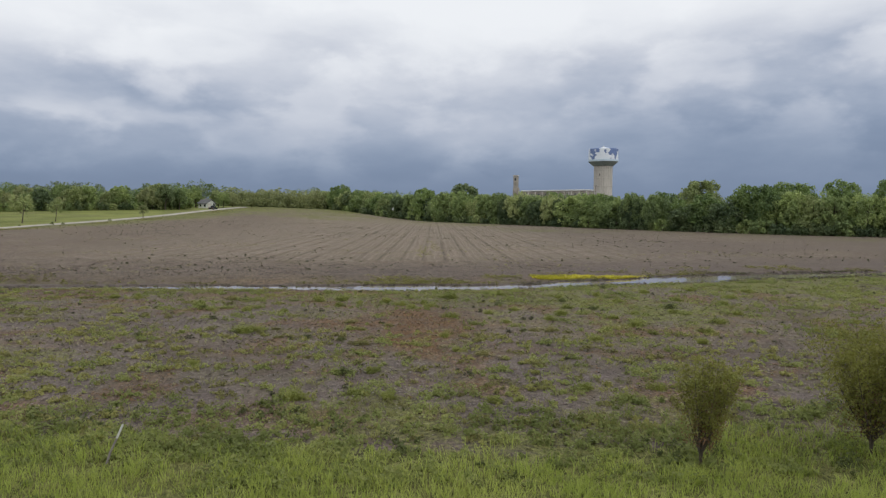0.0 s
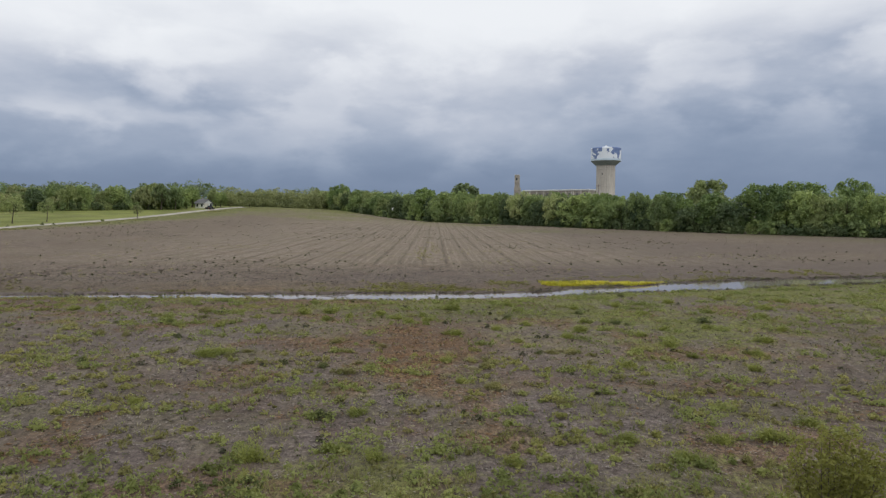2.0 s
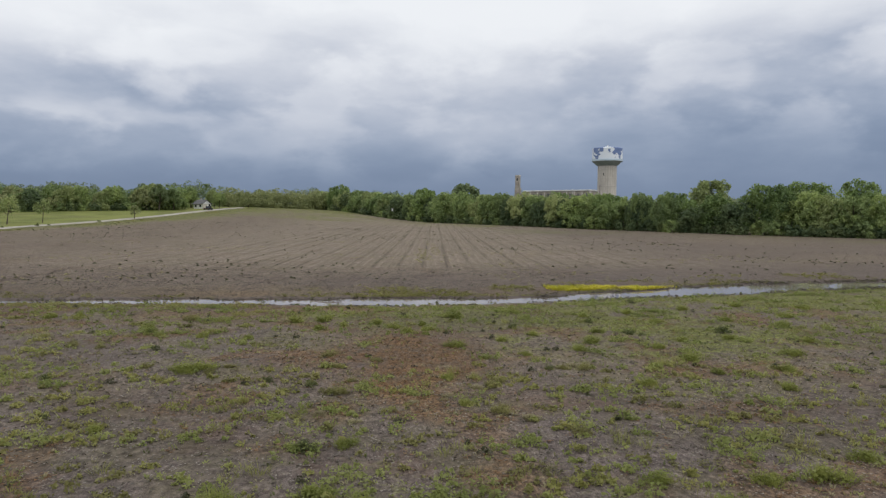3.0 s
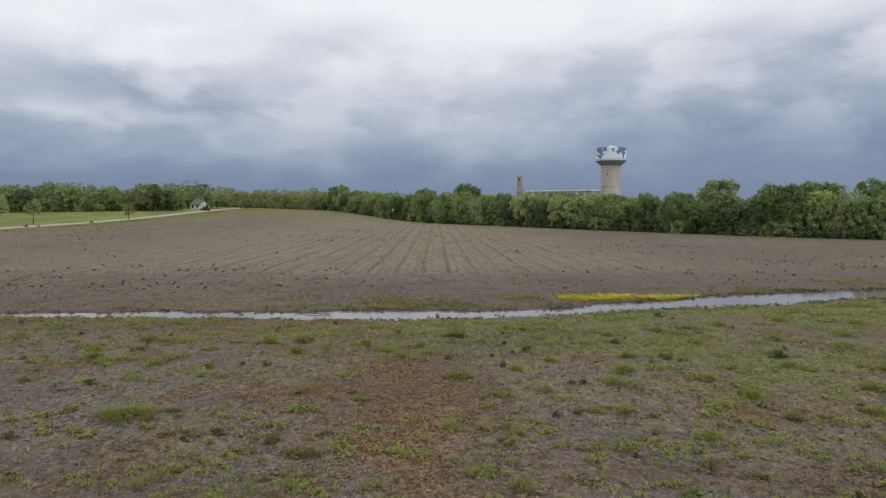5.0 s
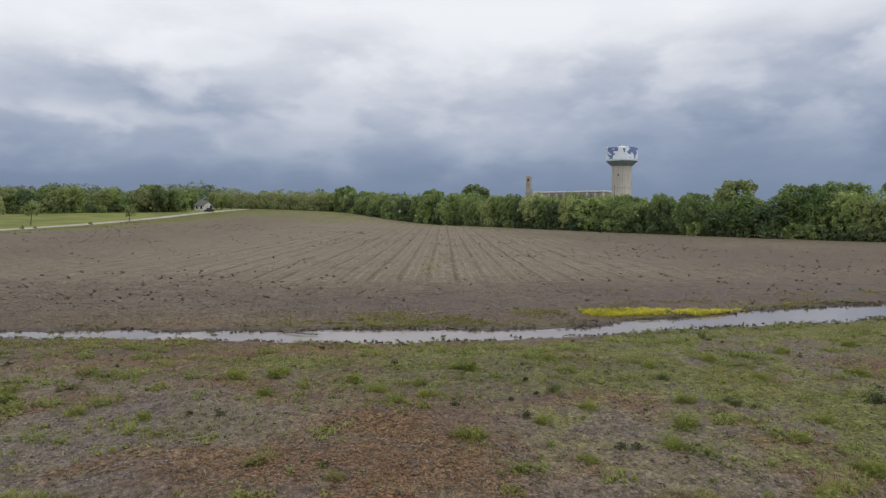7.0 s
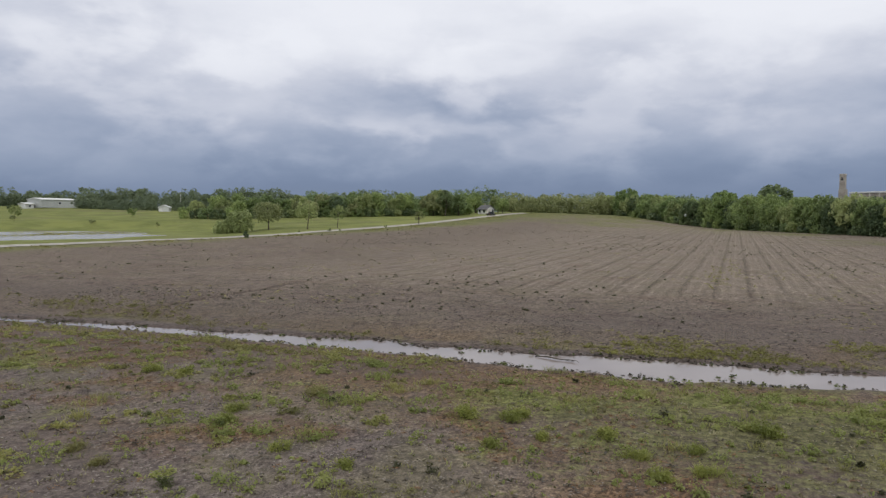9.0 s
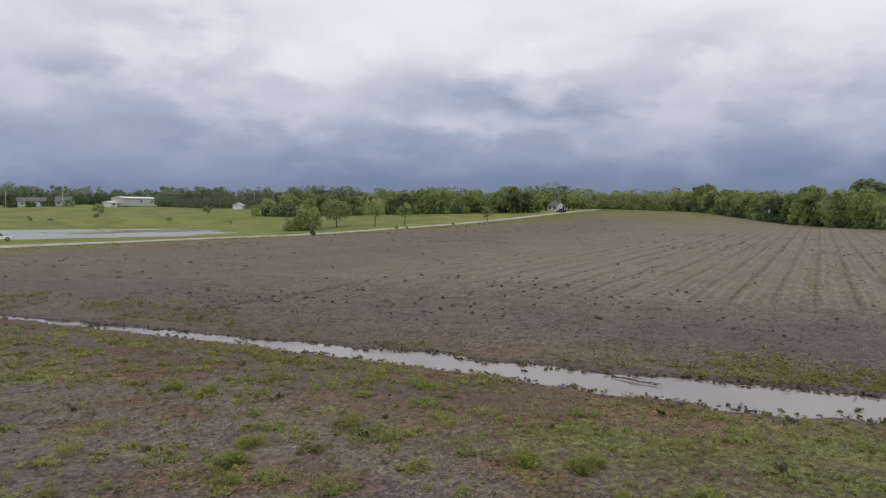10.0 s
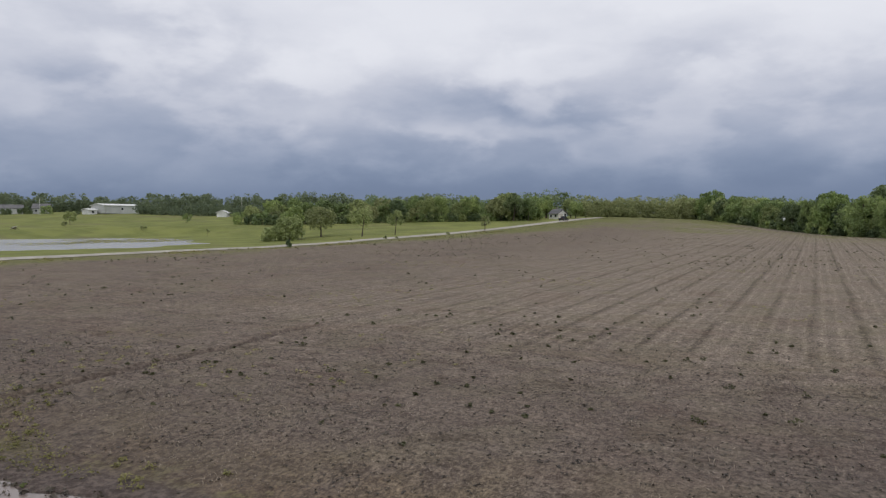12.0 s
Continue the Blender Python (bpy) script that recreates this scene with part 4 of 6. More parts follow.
def plant_wood():
    rng = np.random.default_rng(6)
    trees, shrubs = [], []
    for gap, back in ((6.0, 3.0), (8.0, 10.0)):
        for x, y, nx, ny in along(WOOD_EDGE, gap, rng):
            b = back + rng.uniform(-2.5, 2.5)
            trees.append((int(rng.choice(4, p=(0.4, 0.27, 0.15, 0.18))), x + nx * b, y + ny * b, float(rng.uniform(0.75, 1.1)), float(rng.uniform(0, 360)), float(rng.uniform(0.68, 1.14))))
    trees += [(2, -90.2, 309, 0.5, 40.0, 0.9), (0, -97.5, 305, 0.85, 90.0, 0.9), (0, -92.5, 330, 0.95, 10.0, 1.0), (1, -84, 336, 0.85, 10.0, 1.0)]
    trees += [(1, -182, 252, 0.78, 20.0, 0.95), (3, -187, 259, 0.72, 70.0, 0.95), (0, -176, 256, 0.9, 120.0, 1.0), (2, -178, 263, 0.9, 15.0, 1.0), (0, -171, 262, 0.9, 200.0, 1.1), (3, -170, 250, 0.7, 80.0, 0.85), (0, -164, 254, 0.8, 45.0, 0.9), (1, -172, 255, 0.85, 300.0, 0.95)]
    trees += [(2, -96, 298, 0.95, 50.0, 1.0), (0, -91.5, 302, 0.92, 10.0, 1.0), (3, -100.5, 297, 0.85, 80.0, 1.0), (0, -88.5, 307, 0.5, 10.0, 1.0), (0, -92, 327, 0.8, 70.0, 0.95), (1, -97, 318, 0.85, 30.0, 0.95), (0, -80.5, 331, 0.75, 75.0, 0.95), (3, -77, 334, 0.7, 45.0, 0.9), (3, -70, 342, 0.75, 10.0, 0.8)]
    plant(wood_kinds, trees)
    # the wood's foot is shaded by leaf colour in the same way
    for x, y, nx, ny in along(WOOD_EDGE + [(-90.5, 308)], 4.2, rng):
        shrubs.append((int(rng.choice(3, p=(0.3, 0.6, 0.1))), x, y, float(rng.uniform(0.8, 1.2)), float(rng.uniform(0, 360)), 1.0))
    shrubs += [(0, -184, 248, 1.2, 0.0, 1.1), (1, -179, 248, 1.2, 40.0, 1.1), (0, -174, 247.5, 1.2, 80.0, 1.1), (1, -169, 247, 1.2, 10.0, 1.1), (0, -164, 250, 1.2, 10.0, 1.1)]
    shrubs += [(1, -372, 284, 1.1, 0.0, 1.0), (1, -368, 291, 1.3, 60.0, 1.0), (0, -357, 296, 1.2, 100.0, 1.1), (1, -331, 293, 0.8, 30.0, 0.8), (1, -376, 275, 1.3, 10.0, 1.0), (1, -298, 352, 0.9, 80.0, 0.9), (0, -286, 372, 1.0, 80.0, 0.9)]
    for k, x, y, s, turn, tall in shrubs:
        set_down(copy_thing(shrub_kinds[k], Matrix()), x, y, s, turn, 0.1, tall)


plant_wood()

set_down(build_tree("bushy_tree", 6.9, 3.6, 0.2, 131, M_LEAF_PALE, "round bushy light green tree growing beside the flood water", 80, 60, 0.3, 0.16), -118.6, 190.6)
set_down(build_tree("olive_bush", 4.0, 3.1, 0.1, 145, M_LEAF_PALE, "low pale olive bush growing beside the flood water", 60, 50, 0.28, 0.1), -121.8, 189.0)
set_down(build_tree("roadside_tree", 8.4, 3.8, 2.4, 132, M_LEAF_DULL, "olive-brown roadside tree with a dark forked trunk", 64, 44, 0.3, 0.22), -115.5, 200)
set_down(build_tree("roadside_tree", 8.2, 3.0, 2.8, 133, M_LEAF_PALE, "young pale green roadside tree with a bare trunk", 40, 34, 0.27, 0.16), -101, 197)
set_down(build_tree("roadside_tree", 7.0, 2.1, 2.8, 134, M_LEAF_PALE, "slender pale green roadside tree with a bare trunk", 28, 32, 0.25, 0.13), -97, 207)
set_down(build_tree("roadside_tree", 4.6, 1.5, 1.6, 135, M_LEAF_DULL, "small thin olive roadside tree standing at the field edge", 22, 26, 0.22, 0.14), -83, 236)
set_down(build_tree("meadow_tree", 5.4, 2.3, 1.6, 136, M_LEAF_PALE, "small olive tree standing alone in the meadow", 34, 44, 0.27, 0.1), -239.2, 220.1)
set_down(build_tree("meadow_tree", 4.2, 1.6, 0.9, 137, M_LEAF, "small round green tree standing in the meadow", 24, 40, 0.26, 0.08), -211.9, 249.5)
set_down(build_tree("meadow_sapling", 2.6, 0.8, 0.8, 140, M_LEAF_DULL, "thin sapling standing in the meadow beyond the flood water", 10, 26, 0.16, 0.04, 0.0, "", 3), -165.3, 210.9)
set_down(build_tree("roadside_shrub", 1.7, 0.45, 0.1, 138, M_LEAF_DARK, "narrow dark shrub at the edge of the road", 12, 26, 0.25, 0.05, 0.0, "", 3), -88, 150)
for sx, sy, sh in ((-90.5, 175, 0.8), (-88, 186, 1.0), (-87.2, 190, 0.6), (-84.8, 214, 0.9)):
    set_down(build_tree("roadside_shrub", sh, 0.45 * sh, 0.1, 160 + int(sh * 10), M_LEAF_DULL, "small rank shrub at the edge of the road", 8, 20, 0.2, 0.03, 0.0, "roadside shrubs", 3), sx, sy)
for sx, sy, sh in ((-219, 203, 2.4), (-231, 186, 1.8), (-196, 214, 2.2)):
    set_down(build_tree("meadow_shrub", sh, 0.5 * sh, 0.3, 139 + int(sh * 10), M_LEAF_DULL, "small dull shrub at the edge of the flood water", 10, 26, 0.22, 0.04, 0.0, "meadow shrubs", 3), sx, sy)


def build_brush_pile(x, y):
    """A low heap of cut branches with one pale board on it."""
    rng = np.random.default_rng(44)
    t = thing("brush_pile", Matrix.Translation((x, y, height(x, y))), "dark brush pile with a pale board beside the flood water", "brush pile")
    for _ in range(14):
        a, q = rng.uniform(0, 6.28), rng.uniform(0.2, 1.6)
        v, f = tube_arrays([(q * math.cos(a), q * math.sin(a), 0.0), (0.3 * q, 0.2 * q, 0.9), (-q * math.cos(a + 0.5), -q * math.sin(a + 0.5), 0.5)], [0.07, 0.06, 0.02], 5)
        part("branch", mesh_of("branch", v, f, M_BARK, True), None, t)
    board = part("board", box((2.2, 0.3, 0.06), (0, 0, 0), 0.01), M_PALE_POLE, t, "pale weathered board")
    board.matrix_local = pose(0.9, -0.6, 0.75, 12, -18, 30)


build_brush_pile(-226, 190)


def far_wood(name, line, rows, gap, h, seed, mat, label, side=1.0, leaf=0.6, per=32, clumps=16):
    """A distant wood as one mass of crowns."""
    rng = np.random.default_rng(seed)
    cs, rs = [], []
    for r in range(rows):
        for x, y, nx, ny in along(line, gap, rng, 0.45):
            b = side * (r * gap * 0.9 + rng.uniform(-2, 2))
            px, py = x + nx * b, y + ny * b
            hh = h * rng.uniform(0.65, 1.1) * (0.68 + 0.68 * float(fbm(np.array([px]), np.array([py]), 26, 95, 2)[0]))
            z = height(px, py)
            c, q = crown_clumps(hh, hh * rng.uniform(0.38, 0.58), 0.2, clumps, rng)
            cs += [(a + px, d + py, e + z - 0.2 * w) for (a, d, e), w in zip(c, q)]
            rs += [1.35 * w for w in q]
            # low growth that closes the foot of the wood
            for _ in range(5):
                cs.append((px + rng.uniform(-0.6, 0.6) * gap, py + rng.uniform(-0.6, 0.6) * gap, z + rng.uniform(0.2, 1.6)))
                rs.append(rng.uniform(0.9, 1.6))
    v, f = leaf_cloud(cs, rs, per, leaf, rng, 0.5, 0.02)
    return tagged(new(name, mesh_of(name, v, f, mat)), label, "woodland", kind="stuff")


# the far belts and scrub take the leaf colour with haze in it
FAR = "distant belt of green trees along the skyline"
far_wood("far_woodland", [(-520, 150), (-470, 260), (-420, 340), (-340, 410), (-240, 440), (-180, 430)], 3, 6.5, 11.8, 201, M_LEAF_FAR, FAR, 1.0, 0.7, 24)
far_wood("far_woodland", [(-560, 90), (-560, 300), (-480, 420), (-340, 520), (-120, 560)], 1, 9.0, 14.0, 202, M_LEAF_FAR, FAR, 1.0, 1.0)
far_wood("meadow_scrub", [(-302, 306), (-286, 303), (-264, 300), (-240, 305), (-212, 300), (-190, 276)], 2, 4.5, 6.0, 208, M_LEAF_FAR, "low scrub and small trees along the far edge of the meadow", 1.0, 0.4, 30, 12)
far_wood("house_woodland", [(-158, 284), (-130, 308), (-105, 330), (-100, 355)], 3, 8.0, 9.6, 203, M_LEAF, "dense green wood behind the meadow edge", 1.0, 0.4, 70)
far_wood("ridge_woodland", [(-85, 372), (-55, 400), (-35, 420), (0, 440)], 3, 6.0, 11.0, 204, M_LEAF_DULL, "green trees along the ridge beyond the field", 1.0, 0.47, 50)
far_wood("ridge_woodland", [(-150, 400), (-60, 470), (40, 480), (120, 470)], 2, 10.0, 13.0, 205, M_LEAF_DARK, "green trees along the ridge beyond the field", 1.0, 0.75, 26)
far_wood("hedge_woodland", [(-20, 400), (20, 320), (50, 260), (85, 215), (130, 175), (230, 110)], 2, 9.0, 9.5, 206, M_LEAF, "green woodland behind the hedgerow", -1.0, 0.45, 48)
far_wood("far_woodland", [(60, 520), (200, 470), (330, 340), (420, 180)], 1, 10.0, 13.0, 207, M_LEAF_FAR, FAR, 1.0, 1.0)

# the two crowns that stand out above the hedge
set_down(build_tree("tall_tree", 17.6, 6.6, 2.0, 141, M_LEAF_DARK, "large dark round-topped tree above the hedgerow", 80, 60, 0.7, 0.35), 31, 340)
set_down(build_tree("tall_tree", 15.2, 5.4, 2.0, 142, M_LEAF_PALE, "tall pale green tree above the hedgerow", 84, 70, 0.45, 0.3), 89.4, 206.1)
set_down(build_tree("tall_tree", 13.8, 5.6, 1.0, 143, M_LEAF_DEEP, "broad domed green tree rising above the hedgerow", 90, 64, 0.4, 0.3), 98.5, 173.0)

# ---------------------------------------------------------------- water tower and far buildings


def build_water_tower(x, y):
    t = thing("water_tower", Matrix.Translation((x, y, height(x, y))), "cream concrete water tower with a painted tank", "water tower")
    z0 = height(x, y)
    top, rim, cone = 38.9 - z0, 32.2 - z0, 30.0 - z0
    flute = bmesh.new()
    n = 48
    rings = []
    for z in np.linspace(-0.5, cone, 12):
        rings.append([flute.verts.new(((4.75 if k % 2 else 4.6) * math.cos(2 * math.pi * k / n), (4.75 if k % 2 else 4.6) * math.sin(2 * math.pi * k / n), z)) for k in range(n)])
    for a, c in zip(rings, rings[1:]):
        for k in range(n):
            flute.faces.new((a[k], a[(k + 1) % n], c[(k + 1) % n], c[k]))
    part("column", flute, M_CONCRETE, t, "cream concrete column")
    for z in np.arange(3, cone - 2, 4.2):
        part("joint_ring", lathe([(4.78, z), (4.84, z + 0.1), (4.84, z + 0.22), (4.78, z + 0.32)], 48), M_CONCRETE, t)
    part("tank_bottom", lathe([(4.9, cone), (5.3, cone + 0.2), (7.35, rim - 0.15), (7.55, rim)], 48), M_CONE, t, "grey-green conical tank underside")
    part("rim_band", lathe([(7.5, rim), (7.72, rim + 0.1), (7.72, rim + 0.9), (7.5, rim + 1.0)], 48), M_BAND, t, "pale blue band")
    part("tank", lathe([(7.45, rim + 1.0), (7.5, rim + 1.3), (7.5, top - 0.3), (7.3, top), (4, top + 0.5), (0.3, top + 0.75)], 64), M_MURAL, t, "tank painted with white clouds on blue")
    part("vent", lathe([(0.4, top + 0.7), (0.4, top + 1.2), (0.7, top + 1.25), (0.1, top + 1.5)], 12), M_WHITE, t)
    part("door", box((0.12, 1.4, 2.2), (-4.85, 0, 1.3), 0.02), M_DARK_GLASS, t)
    part("opening", box((0.3, 0.7, 1.2), (-2.9, -3.75, cone - 4.5), 0.03), M_DARK_GLASS, t)
    return t


build_water_tower(105.4, 364.4)


def build_long_building():
    """A long flat-roofed building with a stair tower, seen above the hedge."""
    ax, ay, cx, cy = 77.5, 450.0, 112.0, 421.0
    ln = math.hypot(cx - ax, cy - ay)
    turn = math.degrees(math.atan2(cy - ay, cx - ax))
    mx, my = (ax + cx) / 2, (ay + cy) / 2
    z0 = height(mx, my)
    t = thing("institution_building", Matrix.Translation((mx, my, z0)) @ pose(0, 0, 0, 0, 0, turn), "long buff building with a pale flat roof and dark windows", "building")
    top = 20.0 - z0
    part("wall", box((ln, 14, top - 0.6), (0, 7, (top - 0.6) / 2 - 0.2)), M_STONE, t)
    part("roof", box((ln + 0.8, 15, 0.7), (0, 7, top - 0.35), 0.08), M_ROOF_PALE, t, "pale flat roof edge")
    k = 9
    for j in range(k):
        for row in range(3):
            u = (j + 0.5) / k * ln - ln / 2
            part("window", box((1.5, 0.25, 1.7), (u, -0.05, top - 3.1 - 3.6 * row), 0.03), M_ROOF, t)
    for j in range(k + 1):
        part("pilaster", box((0.7, 0.4, top - 0.7), (j / k * ln - ln / 2, -0.2, (top - 0.7) / 2 - 0.2)), M_CONCRETE, t)
    return t


build_long_building()


def build_stack_tower():
    x, y = 75.8, 460.5
    z0 = height(x, y)
    t = thing("masonry_tower", Matrix.Translation((x, y, z0)) @ pose(0, 0, 0, 0, 0, -25), "square buff masonry tower with a broken top", "tower")
    h = 30 - z0
    part("wall", box((3.6, 3.6, h - 8), (0, 0, (h - 8) / 2), 0.1), M_STONE, t)
    part("upper_wall", box((2.7, 3.0, 8.6), (-0.2, 0, h - 4.4), 0.1), M_STONE, t)
    part("cap", box((2.9, 3.2, 0.5), (-0.2, 0, h), 0.06), M_CONCRETE, t)
    part("opening", box((0.9, 0.2, 1.6), (-0.2, -1.52, h - 2.5), 0.02), M_DARK_GLASS, t)
    return t


build_stack_tower()


def utility_pole(x, y, h, label="weathered wooden utility pole with a crossarm", mat=None, arm=True, thick=0.14):
    t = thing("utility_pole", Matrix.Translation((x, y, height(x, y))), label, "utility pole", "utility poles")
    part("pole", lathe([(thick, -0.3), (thick * 0.95, h * 0.5), (thick * 0.7, h)], 10), mat or M_POLE, t)
    if arm:
        part("crossarm", box((2.2, 0.12, 0.14), (0, 0.16, h - 0.6), 0.01), M_POLE, t)
        for u in (-0.95, -0.4, 0.4, 0.95):
            part("insulator", lathe([(0.05, 0), (0.08, 0.06), (0.04, 0.16)], 8), M_PALE_POLE, t).location = (u, 0.16, h - 0.53)
    return t


utility_pole(-351, 288, 8.5, "pale utility pole standing among distant houses", M_PALE_POLE, True, 0.12)
utility_pole(-281.6, 361.5, 9.0, "pale utility pole standing among distant houses", M_PALE_POLE, False, 0.11)
utility_pole(-372, 270, 9.5, "pale utility pole standing among distant houses", M_PALE_POLE, True, 0.11)
utility_pole(-3.2, 337, 7.8, "thin pale pole rising from the hedgerow", M_PALE_POLE, False, 0.09)
utility_pole(72, 300, 13.5, "pale pole rising from the hedgerow", M_PALE_POLE, False, 0.14)
utility_pole(92, 330, 16.0, "dark utility pole behind the hedgerow", M_POLE, True, 0.2)


def gable_house(name, x, y, turn, wide, deep, wall_h, roof_h, walls, roof, label, cat="house", windows=2, base=0.0):
    z0 = height(x, y) + base
    t = thing(name, Matrix.Translation((x, y, z0)) @ pose(0, 0, 0, 0, 0, turn), label, cat)
    part("wall", prism([(-deep / 2, -0.3), (deep / 2, -0.3), (deep / 2, wall_h), (0, wall_h + roof_h), (-deep / 2, wall_h)], wide, "x"), walls, t)
    over = 0.45
    pitch = roof_h / (deep / 2)
    th = 0.22
    for s in (-1, 1):
        e = s * (deep / 2 + over)
        ez = wall_h - over * pitch
        part("roof", prism([(0, wall_h + roof_h + 0.03), (e, ez + 0.03), (e, ez + th), (0, wall_h + roof_h + th + 0.06)], wide + 2 * over, "x"), roof, t)
    for j in range(windows):
        u = (j + 0.5) / windows * wide - wide / 2
        for s in (-1, 1):
            w = part("window", box((1.3, 0.16, 1.3), (u, s * (deep / 2 + 0.02), wall_h * 0.55), 0.02), M_WHITE, t)
            part("pane", box((1.06, 0.06, 1.06), (u, s * (deep / 2 + 0.1), wall_h * 0.55)), M_DARK_GLASS, w)
    return t


def white_house():
    t = gable_house("farmhouse", -85.5, 322, -32, 5.4, 4.6, 2.1, 1.5, M_WHITE, M_ROOF, "white farmhouse with a dark grey shingle gable roof", "house", 2)
    part("garage_door", box((0.12, 2.4, 2.0), (2.83, -1.1, 1.0), 0.02), M_CONCRETE, t, "cream garage door")
    part("door", box((0.12, 0.95, 2.0), (2.83, 1.4, 1.02), 0.02), M_DARK_GLASS, t)
    part("chimney", box((0.5, 0.5, 1.2), (-1.2, 0.5, 4.0), 0.03), M_STONE, t)


white_house()


def metal_building():
    x, y = -322.5, 310.5
    t = gable_house("metal_building", x, y, 82, 20, 12, 3.8, 0.8, M_METAL_WALL, M_ROOF_PALE, "long pale metal shed with a low white roof", "shed", 1, 0.3)
    for u in np.arange(-9, 10, 2):
        part("rib", box((0.12, 0.1, 3.7), (float(u), -6.04, 1.85)), M_METAL_WALL, t)


metal_building()
gable_house("low_annex", -326, 297.5, 82, 4.6, 6, 2.2, 0.6, M_WHITE, M_ROOF_PALE, "low white annex beside the metal shed", "shed", 1)
gable_house("distant_house", -384, 293, 55, 14, 9, 3.0, 1.9, M_METAL_WALL, M_ROOF, "low grey house in front of distant trees", "house", 3)
gable_house("distant_house", -366, 300, 40, 8, 7, 3.0, 2.2, M_METAL_WALL, M_ROOF, "small grey house in front of distant trees", "house", 2)
gable_house("distant_house", -236.5, 296.5, 120, 5.4, 4.5, 1.9, 0.9, M_WHITE, M_ROOF_PALE, "small white gabled house in front of distant trees", "house", 1)
gable_house("field_shed", 80, 337, 10, 3.0, 3.0, 8.3, 1.2, M_WHITE, M_ROOF, "narrow white shed seen through the hedgerow", "shed", 1)
gable_house("field_shed", -2, 334, 20, 2.6, 2.6, 3.8, 0.5, M_WHITE, M_ROOF_PALE, "small white shed seen through the hedgerow", "shed", 1)

# ---------------------------------------------------------------- vehicles


def build_car(name, x, y, turn, paint, label, pickup=False):
    z0 = height(x, y)
    t = thing(name, Matrix.Translation((x, y, z0)) @ pose(0, 0, 0, 0, 0, turn), label, "car")
    ln, wd = (5.4, 1.9) if pickup else (4.6, 1.78)
    h = ln / 2
    if pickup:
        low = [(-h, 0.45), (h - 0.2, 0.42), (h, 0.6), (h - 0.05, 0.95), (h - 1.2, 1.08), (-0.6, 1.1), (-h, 1.1)]
        cab = [(-0.75, 1.08), (1.35, 1.06), (0.75, 1.72), (-0.6, 1.76)]
    else:
        low = [(-h, 0.5), (-h + 0.15, 0.32), (h - 0.2, 0.3), (h, 0.5), (h - 0.05, 0.72), (h - 1.2, 0.9), (-h + 0.8, 0.95), (-h, 0.88)]
        cab = [(-h + 0.6, 0.92), (h - 1.25, 0.88), (h - 2.1, 1.4), (-0.6, 1.45), (-h + 1.1, 1.32)]
    for nm, pts, w, mt in (("body", low, wd, paint), ("cabin", cab, wd - 0.24, M_DARK_GLASS)):
        bm = prism(pts, w)
        bmesh.ops.bevel(bm, geom=bm.edges[:], offset=0.07, segments=2, affect="EDGES", profile=0.6)
        part(nm, bm, mt, t)
    top = max(p[1] for p in cab)
    part("roof", box((1.35 if pickup else 1.5, wd - 0.34, 0.07), (0.05 if pickup else -0.65, 0, top + 0.01), 0.03), paint, t)
    for sx in (-h * 0.62, h * 0.62):
        for sy in (-1, 1):
            w = part("wheel", lathe([(0.2, -0.11), (0.34, -0.11), (0.36, -0.05), (0.36, 0.05), (0.34, 0.11), (0.2, 0.11)], 20), M_TYRE, t)
            w.matrix_local = pose(sx, sy * (wd / 2 - 0.1), 0.36, 90, 0, 0)
            part("rim", lathe([(0.05, -0.13), (0.2, -0.12), (0.2, 0.12), (0.05, 0.13)], 14), M_RIM, w)
    for sy in (-0.62, 0.62):
        part("tail_lamp", box((0.08, 0.28, 0.16), (-h, sy, 0.78 if not pickup else 0.85), 0.02), M_LAMP, t)
        part("headlight", box((0.1, 0.34, 0.15), (h - 0.06, sy, 0.66), 0.02), M_WHITE, t)
    return t


build_car("parked_car", -126.5, 108, 62, M_CAR_WHITE, "white saloon car standing at the edge of the flood water")
build_car("pickup_truck", -77.9, 303, 82, M_CAR_DARK, "black pickup truck standing on the gravel road", True)

# ---------------------------------------------------------------- near plants


def blades(px, py, pz, n_per, length, width, spread, lean, rng, bend=0.45):
    """Tufts of bent blades as arrays: three faces a blade. length and width may be arrays, one a tuft."""
    k = len(px)
    n = k * n_per
    i = np.repeat(np.arange(k), n_per)
    ln = np.broadcast_to(length, k)[i] * rng.uniform(0.55, 1.15, n)
    wd = np.broadcast_to(width, k)[i] * rng.uniform(0.7, 1.3, n)
    sp = np.broadcast_to(spread, k)[i]
    a, q = rng.uniform(0, 6.283, n), np.sqrt(rng.random(n)) * sp
    base = np.stack([px[i] + q * np.cos(a), py[i] + q * np.sin(a), pz[i] - 0.02], 1)
    dirn = a + rng.normal(0, 0.7, n)
    tilt = lean * rng.uniform(0.3, 1.3, n)
    h = np.stack([np.cos(dirn), np.sin(dirn), np.zeros(n)], 1)
    side = np.stack([-np.sin(dirn), np.cos(dirn), np.zeros(n)], 1) * (wd / 2)[:, None]
    up = np.array((0, 0, 1.0))
    mid = base + (h * np.sin(tilt)[:, None] + up * np.cos(tilt)[:, None]) * (ln * 0.55)[:, None]
    t2 = tilt + bend
    tip = mid + (h * np.sin(t2)[:, None] + up * np.cos(t2)[:, None]) * (ln * 0.45)[:, None]
    v = np.stack([base - side * 0.6, base + side * 0.6, mid + side, mid - side, tip], 1).reshape(-1, 3)
    o = np.arange(n)[:, None] * 5
    return v, [o + np.array([[0, 1, 2, 3]]), o + np.array([[3, 2, 4]])]


